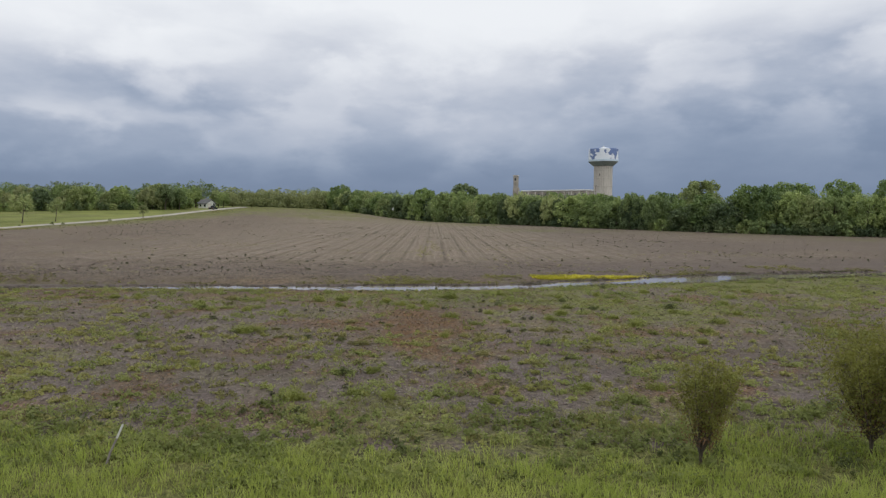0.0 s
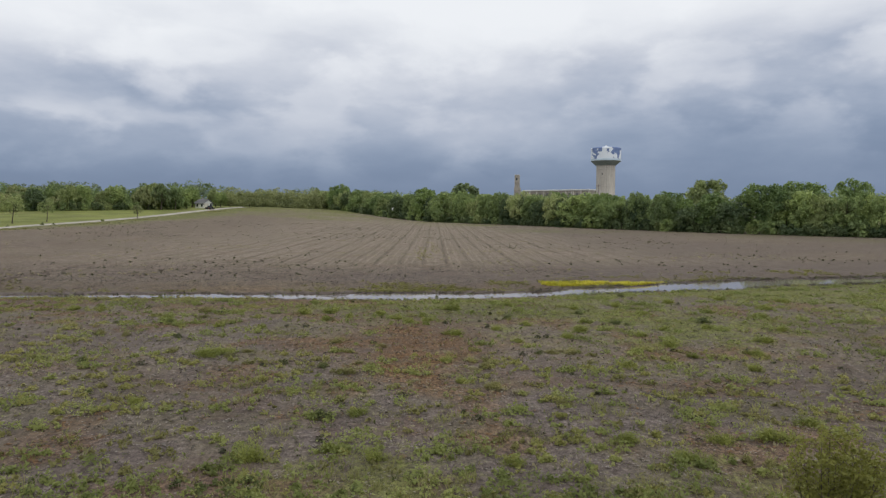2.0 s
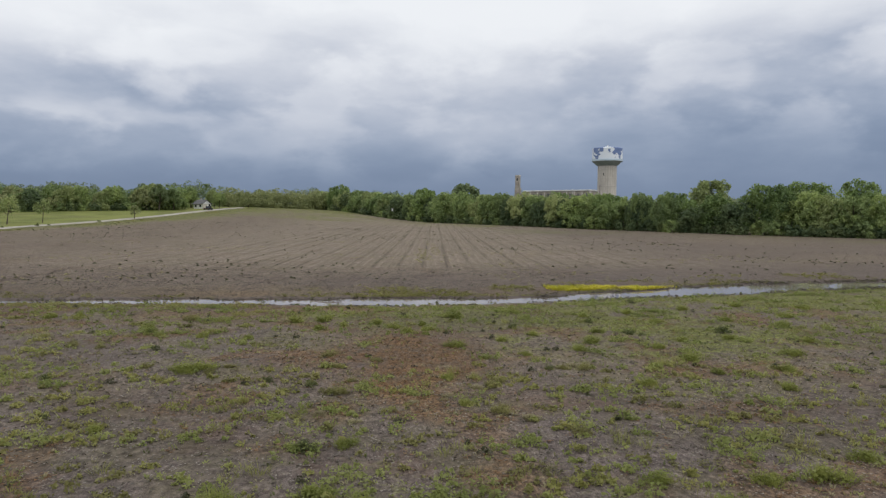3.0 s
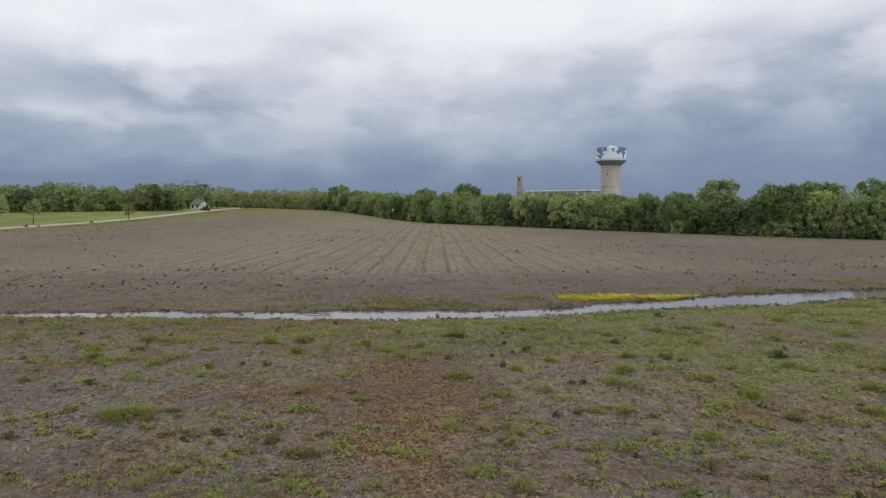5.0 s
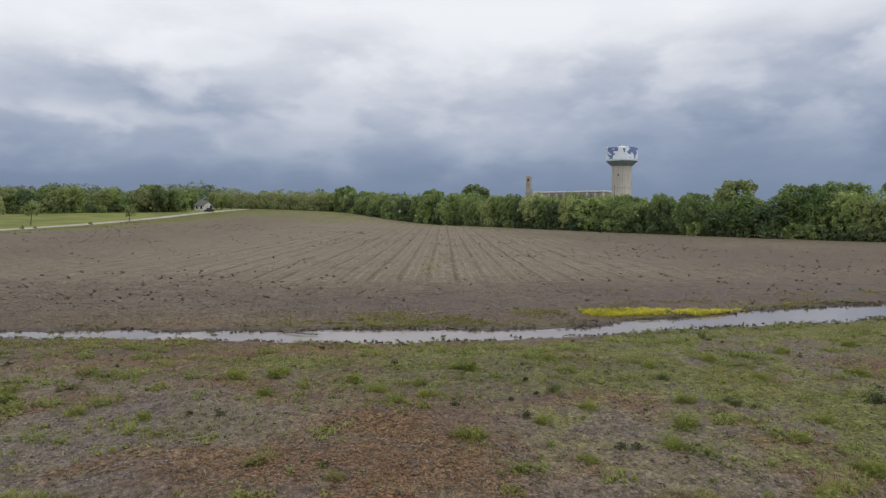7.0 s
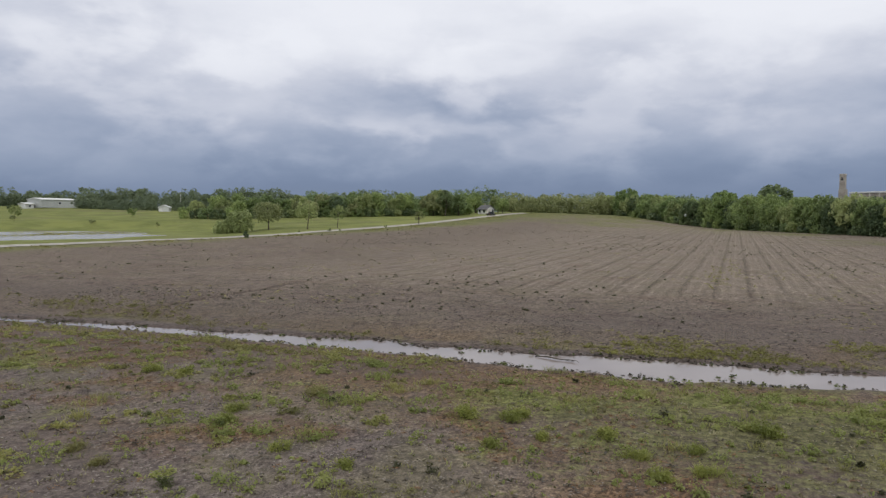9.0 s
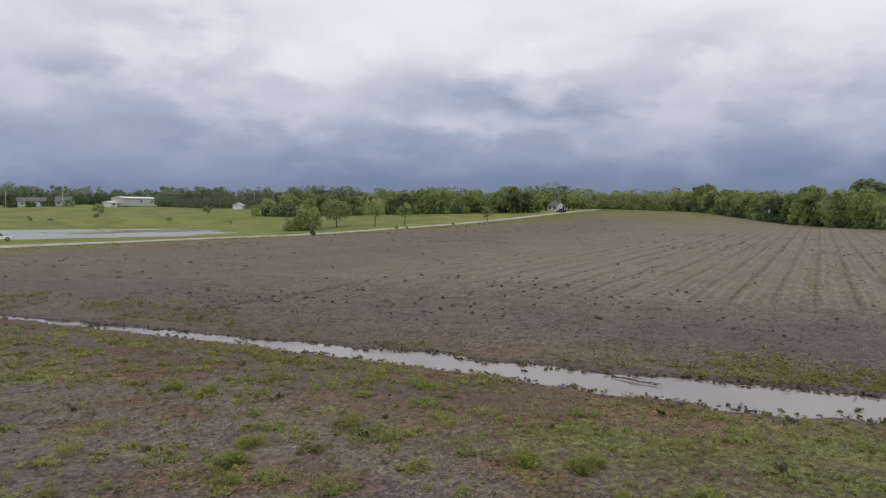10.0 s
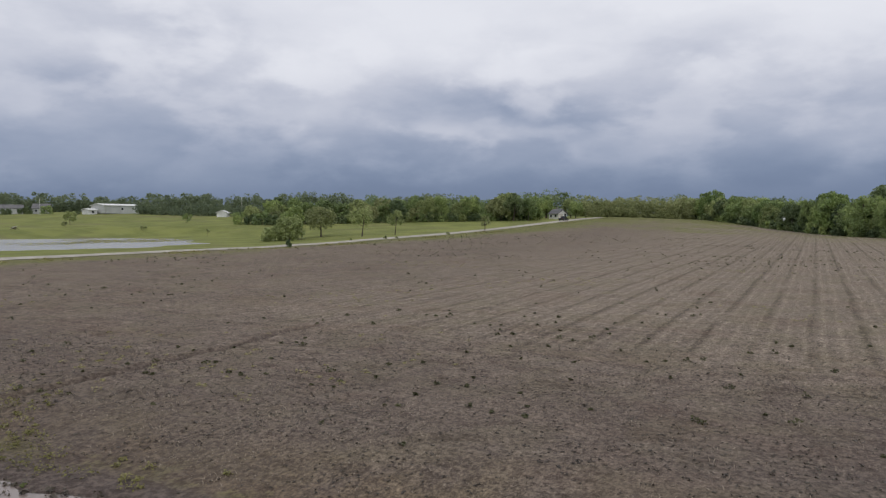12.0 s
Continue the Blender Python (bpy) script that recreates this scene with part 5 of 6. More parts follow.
def stuff(name, arrays, mat, label, cat):
    vs, quads, tris, n = [], [], [], 0
    for v, (q, t) in arrays:
        vs.append(v)
        quads.append(q + n)
        tris.append(t + n)
        n += len(v)
    me = mesh_of(name, np.concatenate(vs), [np.concatenate(quads), np.concatenate(tris)], mat)
    return tagged(new(name, me), label, cat, kind="stuff")


def scatter(n, x0, x1, y0, y1, rng, keep=None):
    x, y = rng.uniform(x0, x1, n), rng.uniform(y0, y1, n)
    if keep is not None:
        on = rng.random(n) < keep(x, y)
        x, y = x[on], y[on]
    return x, y, land(x, y)


def in_water(x, y):
    return np.abs(y - ditch_line(x)) < ditch_half(x) + 0.3


def off_rust(x, y):
    """Little that is green grows on the rust-coloured patch."""
    return 1 - 0.85 * np.exp(-((x - 0.8) / 3.0) ** 2 - ((y - 34.0) / 4.6) ** 2)


def weed_chance(x, y):
    d = y - ditch_line(x)
    g = 0.17 + 1.5 * np.clip(fbm(x, y, 3.5, 31) - 0.45, 0, 1) + 0.4 * step(x, 2, 14) * step(fbm(x, y, 5, 33), 0.4, 0.6)
    g = g + 0.35 * step(d, -15, -8) * step(d, -2, -5) * step(x, -18, -2) * step(fbm(x, y, 6, 34), 0.35, 0.6) + 0.4 * step(y, 26, 21) + 0.75 * step(y, 20, 16.5)
    g = g * off_rust(x, y) * (1 - 0.4 * np.exp(-((x + 2.2) / 3.0) ** 2 - ((y - 33) / 5) ** 2)) * (1 - 0.35 * step(y, 29, 26) * step(y, 19, 21))
    return np.where((d > -1.2) | in_water(x, y), 0, np.clip(g, 0, 1))


R = np.random.default_rng(77)


def clustered(n, x0, x1, y0, y1, rng, keep, most=7, spread=0.55):
    """Plants in loose families about scattered centres."""
    x, y, _ = scatter(n, x0, x1, y0, y1, rng, keep)
    many = 1 + (most * rng.random(len(x)) ** 2.2).astype(int)
    i = np.repeat(np.arange(len(x)), many)
    wide = spread * (0.5 + rng.random(len(x)))[i]
    x, y = x[i] + rng.normal(size=len(i)) * wide, y[i] + rng.normal(size=len(i)) * wide * 0.8
    dry = ~in_water(x, y)
    return x[dry], y[dry], land(x[dry], y[dry])


# tall grass on the bank
gx_, gy_, gz_ = scatter(28800, -27, 28, 5.0, 20.5, R, lambda x, y: step(y, 4.5, 9.5) * step(np.abs(x - 0.5), 27, 16) * step(y + 6.5 * (fbm(x, y, 4, 41) - 0.5), 17.0, 13.4) * (0.2 + 0.8 * step(fbm(x, y, 1.5, 43), 0.3, 0.55)) * step(np.hypot(x + 6.1, y - 14.85), 0.25, 0.6))
stuff("bank_grass", [blades(gx_, gy_, gz_, 9, 0.16 + 0.36 * fbm(gx_, gy_, 2.0, 42), 0.014, 0.17, 0.5, R)], M_GRASS, "tall fresh green grass on the bank", "grass")
gx_, gy_, gz_ = scatter(3000, -18, 20, 9.5, 21, R, lambda x, y: step(y, 21, 16) * step(fbm(x, y, 2.4, 44), 0.4, 0.6))
stuff("bank_dry_grass", [blades(gx_, gy_, gz_, 9, 0.3, 0.012, 0.16, 0.7, R)], M_WEED_YELLOW, "dry yellowish grass among the green", "grass")
# leafy weeds over the near ground, as low domes of small leaves


def domes(name, x, y, z, radius, per, leaf, mat, label, cat="weeds", flat=0.6):
    """Low leafy clumps: leaves about many small domes, one mass."""
    v, f = leaf_cloud(np.stack([x, y, np.zeros_like(x)], 1), radius, per, leaf, R, 0.8, 0.2)
    base = np.repeat(z, per * 3)
    v[:, 2] = base + np.abs(v[:, 2]) * flat
    return tagged(new(name, mesh_of(name, v, f, mat)), label, cat, kind="stuff")


def soil_side(x, y):
    return (y - ditch_line(x) < -0.8 - ditch_half(x))


wx, wy, wz = clustered(4300, -44, 48, 13.0, 66, R, weed_chance, 16, 0.36)
domes("green_weeds", wx, wy, wz, 0.08 + 0.22 * R.random(len(wx)) ** 2.2, 26, 0.05, M_WEED, "scattered clumps of leafy green weeds", "weeds", 1.0)
wx, wy, wz = clustered(800, -19, 21, 13.5, 20.5, R, lambda x, y: step(y, 20.5, 17.0) * (0.25 + 0.75 * step(fbm(x, y, 3, 47), 0.4, 0.58)), 7, 0.45)
domes("bank_weeds", wx, wy, wz, 0.1 + 0.22 * R.random(len(wx)) ** 2, 40, 0.05, M_WEED, "rank leafy weeds where the bank meets the field", "weeds", 1.0)
wx, wy, wz = clustered(170, -19, 21, 12.5, 19.5, R, lambda x, y: 0.8 * step(fbm(x, y, 2.5, 48), 0.45, 0.6), 6, 0.4)
domes("bank_dark_weeds", wx, wy, wz, 0.1 + 0.2 * R.random(len(wx)) ** 2, 40, 0.05, M_WEED_DEEP, "dark broad-leaved weeds among the bank grass", "weeds", 1.1)
wx, wy, wz = clustered(1500, -40, 44, 15.0, 50, R, lambda x, y: 0.6 * weed_chance(x, y), 4, 0.4)
stuff("tall_weeds", [blades(wx, wy, wz, 44, 0.12 + 0.2 * R.random(len(wx)), 0.014, 0.2, 0.7, R)], M_WEED_LIME, "upright bright green weeds", "weeds")
wx, wy, wz = clustered(4200, -44, 48, 15, 68, R, lambda x, y: soil_side(x, y) * off_rust(x, y) * (0.25 * weed_chance(x, y) + 0.4 * step(fbm(x, y, 4.5, 45), 0.48, 0.66)), 7, 0.42)
domes("yellow_weeds", wx, wy, wz, 0.1 + 0.24 * R.random(len(wx)) ** 2.0, 36, 0.036, M_WEED_YELLOW, "clumps of pale yellowing weeds", "weeds", 0.5)
wx, wy, wz = scatter(1100, -20, 24, 20, 40, R, lambda x, y: np.clip(step(fbm(x, y, 5, 46), 0.5, 0.66) * 0.22 + 0.95 * np.exp(-((x - 0.5) / 7) ** 2 - ((y - 28) / 2.2) ** 2), 0, 1) * 0.9)
stuff("tan_tufts", [blades(wx, wy, wz, 26, 0.1 + 0.1 * R.random(len(wx)), 0.012, 0.16, 0.9, R)], M_STRAW, "dry tan grass tufts on bare soil", "grass")
wx, wy, wz = scatter(260, -44, 46, 18, 56, R, lambda x, y: soil_side(x, y) * 0.6)
domes("dark_weeds", wx, wy, wz, 0.07 + 0.13 * R.random(len(wx)) ** 2, 50, 0.05, M_WEED_DARK, "small dark bushy weeds", "weeds", 1.0)
wx, wy, wz = scatter(24000, -44, 24, 20, 54, R, lambda x, y: soil_side(x, y) * np.clip(1.0 * np.exp(-((x - 0.8) / 2.4) ** 2 - ((y - 34.0) / 4.8) ** 2) * step(fbm(x, y, 2.0, 51), 0.3, 0.55)
             + 0.2 * step(y - ditch_line(x), -8, -4) * step(x, 4, -6) * step(fbm(x, y, 3, 52), 0.4, 0.6) + 0.5 * step(fbm(x, y, 2.6, 25), 0.56, 0.7) + 0.03, 0, 1))
domes("rusty_weeds", wx, wy, wz, 0.1 + 0.16 * R.random(len(wx)) ** 2, 12, 0.05, M_WEED_RED, "dead rust-brown weeds matted on the soil", "weeds", 0.35)
# small bright clumps close together where the soil is barest
for tint, many, seed, words in ((M_WEED_LIME, 620, 65, "small lime-green weed clumps on bare soil"), (M_WEED_YELLOW, 380, 66, "small yellowed weed clumps on bare soil"), (M_WEED, 300, 67, "small green weed clumps on bare soil")):
    wx, wy, wz = clustered(many, -15, 15, 16, 32, R, lambda x, y: off_rust(x, y) * (0.2 + 0.8 * step(fbm(x, y, 3, seed), 0.42, 0.6)) * step(np.abs(x), 0.7 * y + 1, 0.7 * y - 3), 9, 0.14)
    domes("small_weeds", wx, wy, wz, 0.05 + 0.1 * R.random(len(wx)), 20, 0.05, tint, words, "weeds", 1.1)
    wx, wy, wz = clustered(many // 2, -34, -6, 33, 50.5, R, lambda x, y: soil_side(x, y) * step(fbm(x, y, 4.5, seed + 3), 0.45, 0.6) * (0.5 + 0.5 * step(x, -10, -18)), 12, 0.22)
    domes("small_weeds", wx, wy, wz, 0.06 + 0.14 * R.random(len(wx)), 24, 0.055, tint, words, "weeds", 0.8)
# single sprigs too small to count, of three tints
for tint, many, seed in ((M_WEED, 5200, 61), (M_WEED_YELLOW, 5600, 62), (M_WEED_DEEP, 2400, 63), (M_STRAW, 3600, 64)):
    wx, wy, wz = scatter(many, -32, 34, 17, 49, R, lambda x, y: soil_side(x, y) * off_rust(x, y) * (0.35 + 0.65 * step(fbm(x, y, 2.2, seed), 0.42, 0.6)) * step(np.abs(x), 0.75 * y + 6, 0.75 * y + 2))
    stuff("sprigs", [blades(wx, wy, wz, 5, 0.07 + 0.1 * R.random(len(wx)), 0.03, 0.05, 0.8, R)], tint, "small single weeds dotted over bare soil", "weeds")
# straw and crumbs of soil lying loose
sx_, sy_, sz_ = scatter(17000, -30, 30, 16.5, 48, R, lambda x, y: 0.85 * step(y, 52, 26))
domes("straw_litter", sx_, sy_, sz_ + 0.01, np.full(len(sx_), 0.24), 5, 0.038, M_LITTER, "pale straw litter on bare soil", "straw", 0.25)
sx_, sy_, sz_ = scatter(13000, -30, 30, 19, 48, R, lambda x, y: 0.85 * step(y, 52, 26) * step(y, 19, 24))
domes("soil_crumbs", sx_, sy_, sz_, np.full(len(sx_), 0.13), 5, 0.058, M_CLOD, "dark crumbs of soil and dead stalks", "soil", 0.5)
# yellow bloom along the far shore
fx, fy, fz = scatter(9000, 9, 25, 55, 63, R, lambda x, y: step(np.abs(y - 58.5 - 0.06 * (x - 11) - 0.3 * np.sin(x * 0.9)), 1.1, 0.5) * 0.9 * step(x, 10.6, 11.6) * step(x, 23.0, 20)
                     * (~in_water(x, y)) * (fbm(x, y, 1.2, 71) > 0.38))
stuff("yellow_bloom", [blades(fx, fy, fz, 10, 0.26, 0.035, 0.16, 0.7, R)], M_FLOWER, "bright yellow flowering plants along the water", "flowers")
# fringe on both shores
fx, fy, fz = scatter(22000, -46, 46, 46, 74, R, lambda x, y: (~in_water(x, y)) * step(np.abs(y - ditch_line(x) - 1.0), 2.4 + 4.4 * np.maximum(step(x, -4, 8), step(x, -24, -30)), 1.4) * np.where(y > ditch_line(x), 0.9, 0.35 + 0.4 * step(x, -3, -9)) * (0.75 + 0.25 * np.maximum(step(x, -5, 3), step(x, -22, -29))) * step(fbm(x, y, 3, 72), 0.42, 0.62))
domes("shore_weeds", fx, fy, fz, 0.12 + 0.22 * R.random(len(fx)) ** 2, 30, 0.05, M_WEED_YELLOW, "yellow-green weeds fringing the flooded ditch", "weeds", 0.8)
fx, fy, fz = scatter(16000, -9, 46, 52, 70, R, lambda x, y: (~in_water(x, y)) * step(x, -9, 2) * (y > ditch_line(x)) * step(y - ditch_line(x) - ditch_half(x), 6.5, 2.0) * step(fbm(x, y, 4, 74), 0.44, 0.62))
domes("shore_moss", fx, fy, fz, 0.14 + 0.2 * R.random(len(fx)) ** 2, 30, 0.05, M_MOSS, "bright yellow-green growth on the far shore", "weeds", 0.6)
# dark clods and stubble along the water's edge
cx_, cy_, cz_ = scatter(70000, -46, 46, 46, 72, R, lambda x, y: step(np.abs(y - ditch_line(x)), ditch_half(x) + 2.2, ditch_half(x) + 1.2) * (0.4 + 0.5 * (y > ditch_line(x))) * step(fbm(x, y, 1.6, 73), 0.35, 0.6) * step(np.abs(land(x, y) + 0.01), 0.11, 0.04) * 0.8)
cz_ = np.maximum(cz_, -0.02)
vs_, fs_ = leaf_cloud(np.stack([cx_, cy_, np.zeros_like(cx_)], 1), 0.03 + 0.12 * R.random(len(cx_)) ** 3, 9, 0.05, R, 0.6)
vs_[:, 2] = np.repeat(cz_, 27) + 0.01 + 0.5 * np.abs(vs_[:, 2])
tagged(new("shore_stubble", mesh_of("shore_stubble", vs_, fs_, M_CLOD)), "dark clods and stubble along the water's edge", "stubble", kind="stuff")
# olive tufts on the muddy near shore
fx, fy, fz = clustered(2600, -34, 8, 45, 53, R, lambda x, y: step(ditch_line(x) - ditch_half(x) - y, 4.5, 0.8) * (y < ditch_line(x)) * (0.25 + 0.75 * step(x, -3, -9)) * step(fbm(x, y, 2.2, 77), 0.44, 0.62), 5, 0.3)
domes("shore_tufts", fx, fy, fz, 0.07 + 0.14 * R.random(len(fx)) ** 2, 22, 0.05, M_WEED_YELLOW, "olive tufts on the muddy near shore", "weeds", 0.8)
# tufts and sods standing in the shallows along both shores
for tint, many, seed, words in ((M_CLOD, 5200, 75, "dark sods standing in the shallow water's edge"), (M_WEED_DEEP, 2600, 76, "small dark green tufts along the water's edge")):
    cx_, cy_, cz_ = scatter(many * 6, -46, 46, 48, 66, R, lambda x, y: (land(x, y) > -0.13) * (land(x, y) < 0.05) * step(np.abs(y - ditch_line(x)), 4.5, 3.5) * (0.15 + 0.85 * step(fbm(x, y, 1.1, seed), 0.46, 0.6)) * 0.5)
    domes("shore_tufts", cx_, cy_, np.maximum(cz_, -0.02), 0.05 + 0.13 * R.random(len(cx_)) ** 2, 16, 0.06, tint, words, "weeds", 0.9)
# specks of dark weed over the sown field
cx_, cy_, cz_ = scatter(5200, -86, 70, 57, 230, R, lambda x, y: (y - ditch_line(x) > 3) * (road_side(x, y) < -6) * step(np.abs(line_side(x, y, HEDGE)), 3, 14)
                        * (0.12 + 0.88 * step(fbm(x, y, 14, 81), 0.5, 0.72)))
# short dead stubble over the headland of the sown field
qx_, qy_, qz_ = scatter(19000, -40, 16, 55, 84, R, lambda x, y: (y - ditch_line(x) > 2.5) * (0.3 + 0.7 * step(fbm(x, y, 4, 85), 0.36, 0.6)) * step(y, 84, 60))
stuff("field_stubble", [blades(qx_, qy_, qz_, 4, 0.06 + 0.1 * R.random(len(qx_)), 0.02, 0.25, 1.2, R)], M_STUBBLE, "short dead stubble scattered over the sown field", "stubble")
qx_, qy_, qz_ = scatter(15000, -40, 16, 55, 84, R, lambda x, y: (y - ditch_line(x) > 2.2) * (0.3 + 0.7 * step(fbm(x, y, 3, 86), 0.4, 0.6)) * step(y, 84, 60))
vs_, fs_ = leaf_cloud(np.stack([qx_, qy_, np.zeros_like(qx_)], 1), 0.03 + 0.06 * R.random(len(qx_)) ** 2, 6, 0.045, R, 0.6)
vs_[:, 2] = np.repeat(qz_, 18) + 0.6 * np.abs(vs_[:, 2])
tagged(new("field_clods", mesh_of("field_clods", vs_, fs_, M_CLOD)), "small dark clods of soil over the sown field", "soil", kind="stuff")
domes("field_weeds", cx_, cy_, cz_, 0.07 + 0.15 * R.random(len(cx_)) ** 2.5, 22, 0.08, M_WEED_DARK, "dark clods and small weeds dotting the sown field", "weeds", 0.9)
cx_, cy_, cz_ = scatter(7000, -60, 50, 56, 130, R, lambda x, y: (y - ditch_line(x) > 3) * (road_side(x, y) < -4) * step(fbm(x, y, 11, 82), 0.52, 0.75) * 0.5)
domes("field_grass", cx_, cy_, cz_, 0.12 + 0.16 * R.random(len(cx_)) ** 2, 16, 0.06, M_WEED_YELLOW, "thin yellow-green weeds coming up in the sown field", "weeds", 0.5)
cx_, cy_, cz_ = scatter(1500, 0, 9, 76, 128, R, lambda x, y: step(np.abs(x - 5.2), 0.9, 0.4) * 0.5 * step(fbm(x, y, 7, 84), 0.4, 0.6) + step(np.abs(x - 3.2), 1.2, 0.4) * 0.6 * step(np.abs(y - 95), 16, 8))
domes("row_sprouts", cx_, cy_, cz_, 0.1 + 0.14 * R.random(len(cx_)) ** 2, 16, 0.06, M_WEED_YELLOW, "green sprouts along the sown rows", "weeds", 0.7)
# drowned grass standing in the far shallows of the pond
cx_, cy_, cz_ = scatter(15000, -250, -150, 125, 225, R, lambda x, y: (pond_mask(x, y)[0] > 0.3) * step(fbm(x, y, 16, 87), 0.46, 0.58) * step(0.33 * (x + 183) + (y - 160), -14, 10))
stuff("pond_grass", [blades(cx_, cy_, np.maximum(cz_, POND_WATER - 0.05), 6, 0.34, 0.07, 0.6, 0.8, R)], M_MOSS, "drowned grass standing in the shallow flood water", "grass")
# rank weeds beside the road
cx_, cy_, cz_ = scatter(16000, -112, -70, 60, 300, R, lambda x, y: np.where((road_side(x, y) < -2.8) & (road_side(x, y) > -9), 0.5, 0) * step(fbm(x, y, 7, 83), 0.45, 0.62))
stuff("roadside_weeds", [blades(cx_, cy_, cz_, 12, 0.4, 0.06, 0.4, 0.7, R)], M_WEED_YELLOW, "rank green weeds along the gravel road", "weeds")

# ---------------------------------------------------------------- weeds that stand out singly


def build_weed(name, seed, leaves, label, tall, leafy_, grassy, leaf=0.04):
    """One plant half a metre in radius at the origin: stems, small leaves about several domes, and fine blades."""
    rng = np.random.default_rng(seed)
    t = thing(name, Matrix(), label, "weed", "weeds that stand out")
    k = 9
    ang, q = np.arange(k) * 2.4 + rng.normal(0, 0.5, k), 0.44 * np.sqrt((np.arange(k) + 0.3) / k) * rng.uniform(0.5, 1.25, k)
    cs = np.stack([q * np.cos(ang), 0.7 * q * np.sin(ang), tall * (0.15 + 0.75 * rng.random(k)) * (1 - q)], 1)
    pieces = [tube_arrays([(0.2 * c[0], 0.2 * c[1], -0.03), (0.7 * c[0], 0.7 * c[1], 0.6 * c[2]), tuple(c)], [0.012, 0.009, 0.004], 4) for c in cs]
    v, f = joined(pieces)
    part("stem", mesh_of("stem", v, f, M_BARK, True), None, t)
    if leafy_:
        v, f = leaf_cloud(cs, 0.07 + 0.16 * rng.random(k), leafy_, leaf, rng, 0.4, 0.45)
        v[:, 2] = np.abs(v[:, 2])
        part("foliage", mesh_of("foliage", v, f, leaves), None, t)
    if grassy:
        v, f = blades(cs[:, 0], cs[:, 1], np.zeros(k), grassy, tall * 1.1, 0.014, 0.2, 0.6, rng)
        part("grass_tuft", mesh_of("grass_tuft", v, f, leaves), None, t)
    return t


def plant_weeds(kind, places):
    first = True
    for x, y, r in places:
        ob = kind if first else copy_thing(kind, Matrix())
        first = False
        set_down(ob, x, y, 1.75 * r, 137.0 * x % 360, 0.02, 1.05 - 0.45 * min(r, 0.8))


plant_weeds(build_weed("lime_weed", 401, M_WEED_BRIGHT, "spreading clump of yellow-green weeds on bare soil", 0.42, 70, 34), (
    (-0.9, 23.5, 0.35), (-3.0, 20.2, 0.5), (-1.3, 20.6, 0.35), (2.7, 19.6, 0.3), (5.6, 21.0, 0.35), (9.1, 20.9, 0.55), (10.6, 22.0, 0.4), (2.2, 26.8, 0.3), (-6.4, 31.5, 0.55),
    (-6.9, 31.2, 0.6), (2.6, 35.4, 0.5), (1.9, 30.1, 0.35), (11.2, 32.9, 0.5), (8.2, 28.9, 0.4), (10.8, 35.0, 0.35), (8.4, 36.3, 0.5), (9.2, 38.5, 0.4), (-10.7, 39.1, 0.4),
    (12.5, 28.4, 0.4), (13.9, 31.0, 0.45), (15.6, 33.6, 0.5), (17.8, 36.2, 0.45), (14.6, 36.9, 0.4), (12.4, 36.6, 0.35), (18.9, 40.3, 0.5), (16.8, 42.0, 0.45), (13.1, 41.6, 0.4), (20.8, 43.4, 0.5),
    (6.2, 38.0, 0.35), (4.6, 36.6, 0.35), (12.6, 44.7, 0.45), (16.2, 46.0, 0.5), (20.0, 47.5, 0.5), (9.9, 43.6, 0.4), (6.4, 44.6, 0.4), (23.5, 46.4, 0.5), (5.1, 33.6, 0.3), (9.4, 31.6, 0.3),
    (0.1, 40.2, 0.4), (1.6, 39.6, 0.4), (-7.1, 24.7, 0.3), (7.8, 20.8, 0.4), (6.5, 19.6, 0.4), (-0.3, 20.0, 0.35), (-11.2, 40.2, 0.45), (7.4, 34.5, 0.4)))
plant_weeds(build_weed("dark_weed", 402, M_WEED_DEEP, "bushy dark green weed standing on bare soil", 0.5, 110, 0), (
    (-10.9, 30.1, 0.28), (-9.0, 34.8, 0.28), (-8.8, 25.8, 0.18), (-1.8, 23.2, 0.35), (5.5, 31.2, 0.24), (-2.4, 28.9, 0.26), (-3.8, 29.7, 0.26), (10.7, 38.3, 0.28), (11.1, 38.0, 0.2),
    (15.0, 38.4, 0.5), (5.6, 39.8, 0.35), (10.6, 38.7, 0.22), (-10.6, 38.7, 0.25), (9.6, 41.4, 0.3), (14.4, 49.5, 0.3), (-13.1, 38.8, 0.2)))
plant_weeds(build_weed("yellow_weed", 403, M_WEED_YELLOW, "low tuft of yellowing weed on bare soil", 0.3, 60, 30, 0.032), (
    (3.1, 26.0, 0.5), (-7.2, 29.9, 0.28), (-1.2, 29.7, 0.28), (-3.1, 28.4, 0.3), (-1.5, 28.1, 0.5), (3.5, 29.5, 0.35), (-0.5, 32.8, 0.35), (6.8, 31.3, 0.5), (6.0, 31.3, 0.35), (-2.4, 33.8, 0.45),
    (-9.9, 42.6, 0.65), (-12.6, 35.8, 0.45), (-11.3, 35.3, 0.35), (-6.0, 31.0, 0.35), (-5.5, 31.7, 0.3), (4.8, 24.1, 0.35), (3.2, 29.0, 0.4)))
plant_weeds(build_weed("tan_tuft", 404, M_STRAW, "dry tan grass tuft on bare soil", 0.26, 0, 60), (
    (-1.8, 26.0, 0.3), (-0.8, 25.4, 0.25), (0.7, 27.1, 0.3), (1.8, 27.8, 0.3), (2.7, 28.8, 0.3), (7.5, 27.5, 0.3), (3.8, 25.3, 0.35), (6.5, 31.8, 0.4)))
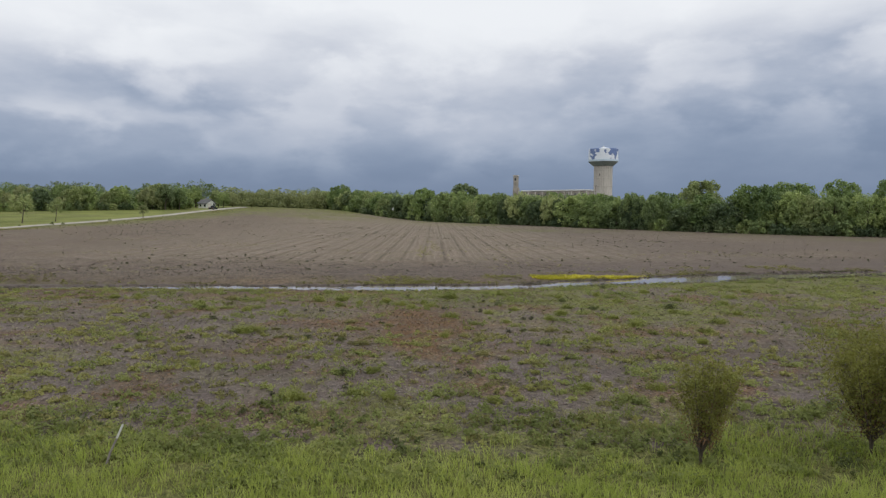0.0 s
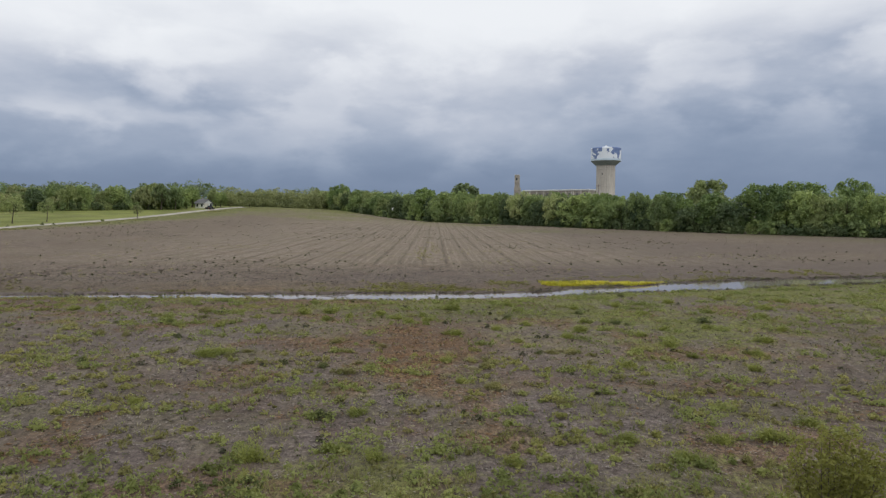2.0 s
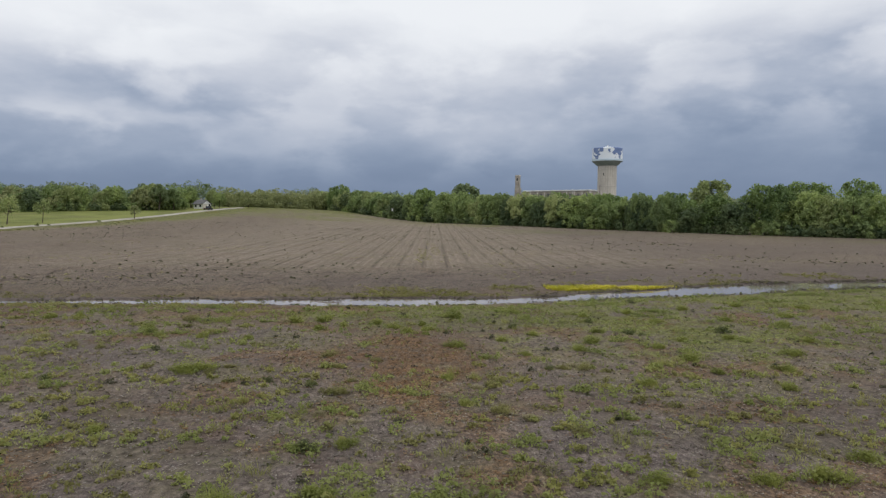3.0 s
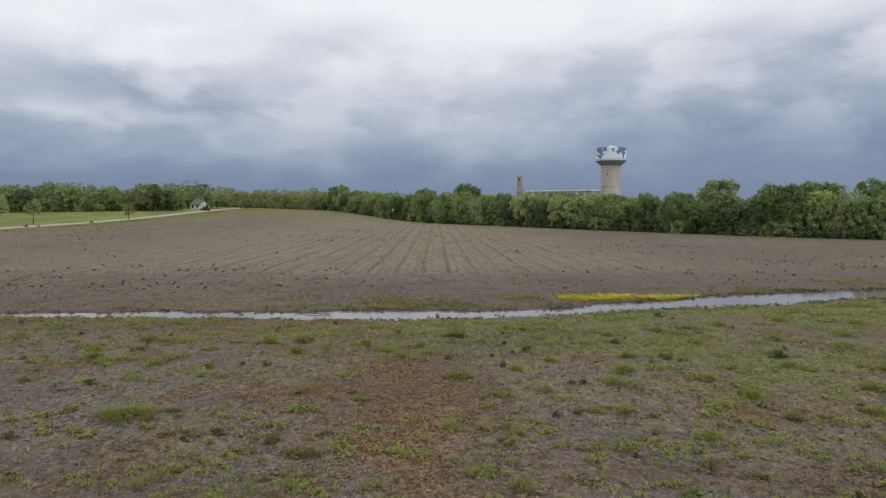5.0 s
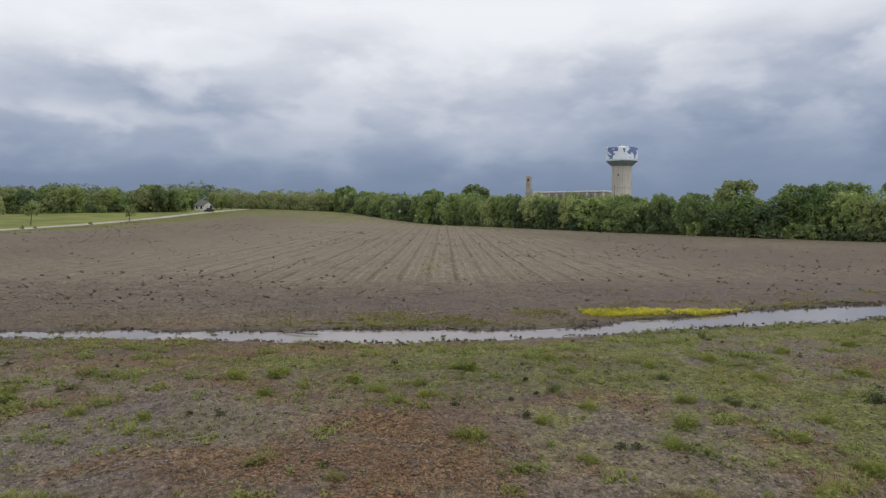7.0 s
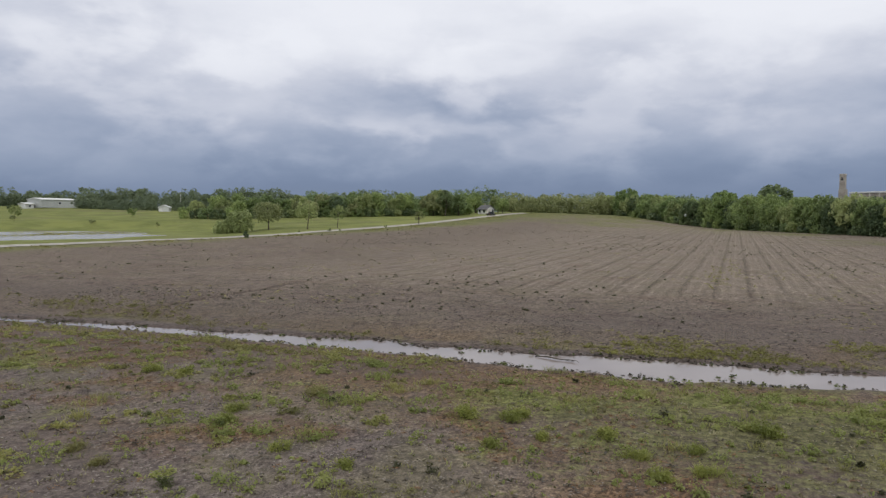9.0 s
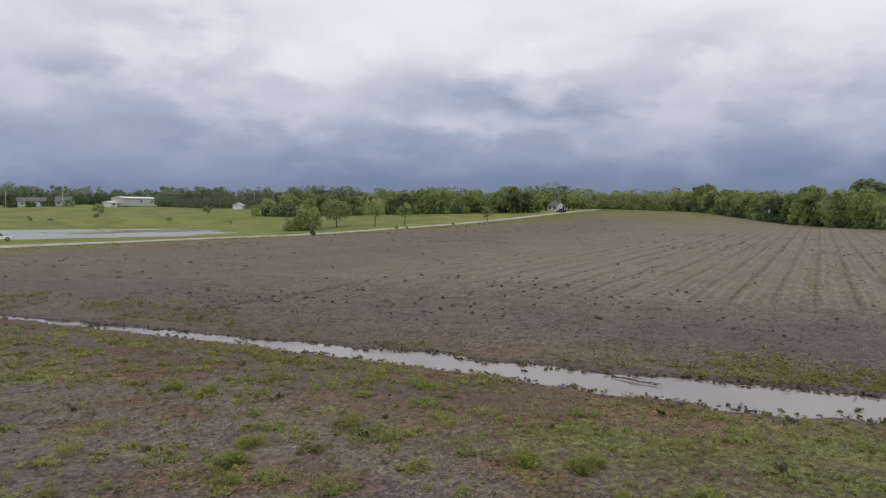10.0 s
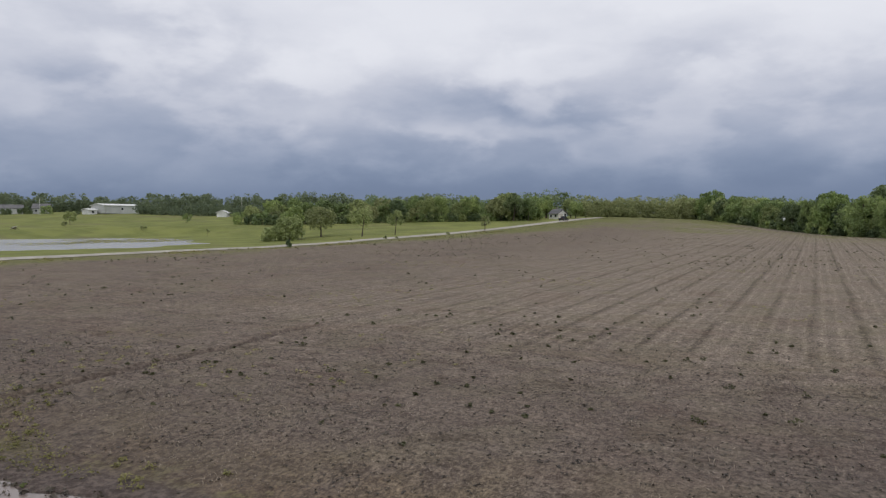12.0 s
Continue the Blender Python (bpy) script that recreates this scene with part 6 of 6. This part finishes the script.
plant_weeds(build_weed("leafy_weed", 405, M_WEED_BRIGHT, "spreading clump of fresh green weeds on bare soil", 0.4, 100, 8), (
    (-8.0, 37.5, 0.4), (-6.0, 37.0, 0.35), (-4.7, 42.0, 0.6), (-3.5, 42.1, 0.55), (3.2, 43.0, 0.65), (1.4, 41.1, 0.4), (-2.3, 40.8, 0.35), (-17.0, 43.4, 0.5), (-15.6, 43.4, 0.45), (-3.4, 39.7, 0.4),
    (11.2, 30.5, 0.35), (0.7, 38.9, 0.45), (-0.8, 41.5, 0.5), (-3.3, 42.6, 0.45)))

# ---------------------------------------------------------------- saplings, stake and driftwood


def build_sapling(x, y, h, r, seed, label, count=11, low=0.5, lean=0.0):
    """Many thin stems that fan out of one foot, brown and bare below, in leaf above."""
    rng = np.random.default_rng(seed)
    t = thing("willow_sapling", Matrix.Translation((x, y, height(x, y) - 0.03)), label, "sapling", "willow saplings")
    cs, rs, dry, dry_r = [], [], [], []
    for k in range(count):
        ang = k * 2.4 + rng.uniform(-0.3, 0.3)
        q = r * (0.2 + 0.8 * rng.random())
        top = np.array((q * math.cos(ang) + lean, q * math.sin(ang), h * rng.uniform(0.78, 1.0) * (1 - 0.12 * q / r)))
        pts = [np.array((0, 0, 0.0)), np.array((0.03 * math.cos(ang), 0.03 * math.sin(ang), 0.14 * h)), top * np.array((0.4, 0.4, 0.45)), top * np.array((0.78, 0.78, 0.76)), top]
        pieces = [tube_arrays(pts, [0.02, 0.015, 0.01, 0.007, 0.003], 5)]
        for u in np.linspace(0.24, 1, 13):
            p = top * np.array((u ** 1.15, u ** 1.15, u)) + rng.normal(0, 0.04 * r, 3)
            end = p + np.array((rng.normal(0, 0.16) * r, rng.normal(0, 0.16) * r, 0.12 * h * rng.random()))
            pieces.append(tube_arrays([p, end], [0.005, 0.002], 4))
            if u > low + 0.12 * rng.normal():
                cs += [p, end]
                rs += [r ** 0.7 * rng.uniform(0.12, 0.22), r ** 0.7 * rng.uniform(0.1, 0.18)]
            else:
                dry.append(end)
                dry_r.append(0.2 * r ** 0.7)
        v, f = joined(pieces)
        part("stem", mesh_of("stem", v, f, M_BARK, True), None, t)
    v, f = leaf_cloud(cs, rs, int(30 * r ** 0.6), 0.034, rng, 0.3, 0.4)
    part("foliage", mesh_of("foliage", v, f, M_SAPLING), None, t, "fine olive-green leaves")
    v, f = leaf_cloud(dry, dry_r, 20, 0.026, rng, 0.2, 0.4)
    part("dry_foliage", mesh_of("dry_foliage", v, f, M_WEED_RED), None, t, "dry brown lower leaves")


build_sapling(6.35, 14.4, 2.4, 0.85, 301, "thin willow sapling with olive leaves in the bank grass", 15, 0.45, 0.26)
build_sapling(10.3, 14.7, 3.0, 1.6, 302, "wide willow sapling with olive leaves in the bank grass", 30, 0.42, 0.1)


def build_stake(x, y):
    t = thing("leaning_stake", Matrix.Translation((x, y, height(x, y))), "leaning grey wooden stake with a pale top", "stake")
    v, f = tube_arrays([(0, 0, -0.1), (0.12, 0.02, 0.3), (0.26, 0.03, 0.6)], [0.028, 0.026, 0.022], 7)
    part("shaft", mesh_of("shaft", v, f, M_POLE, True), None, t)
    v, f = tube_arrays([(0.26, 0.03, 0.6), (0.33, 0.03, 0.76), (0.38, 0.04, 0.88)], [0.025, 0.024, 0.02], 7)
    part("tip", mesh_of("tip", v, f, M_PALE_POLE, True), None, t, "pale bleached tip")


build_stake(-6.1, 14.85)


def build_driftwood(x, y, turn, seed):
    rng = np.random.default_rng(seed)
    t = thing("driftwood_branch", pose(x, y, 0.03, 0, 0, turn), "dark waterlogged branch lying in the muddy water", "branch")
    pts = [(-0.9, 0, 0.0), (-0.4, 0.06, 0.04), (0.25, -0.02, 0.03), (0.9, 0.04, 0.0)]
    v, f = tube_arrays(pts, [0.02, 0.032, 0.025, 0.01], 7)
    part("stem", mesh_of("stem", v, f, M_BARK, True), None, t)
    for k in range(4):
        u = rng.uniform(-0.6, 0.8)
        v, f = tube_arrays([(u, 0, 0.03), (u + 0.18, rng.uniform(-0.15, 0.15), 0.06), (u + 0.4, rng.uniform(-0.25, 0.25), 0.02)], [0.018, 0.012, 0.006], 5)
        part("twig", mesh_of("twig", v, f, M_BARK, True), None, t)


build_driftwood(-4.2, 52.3, -18, 5)
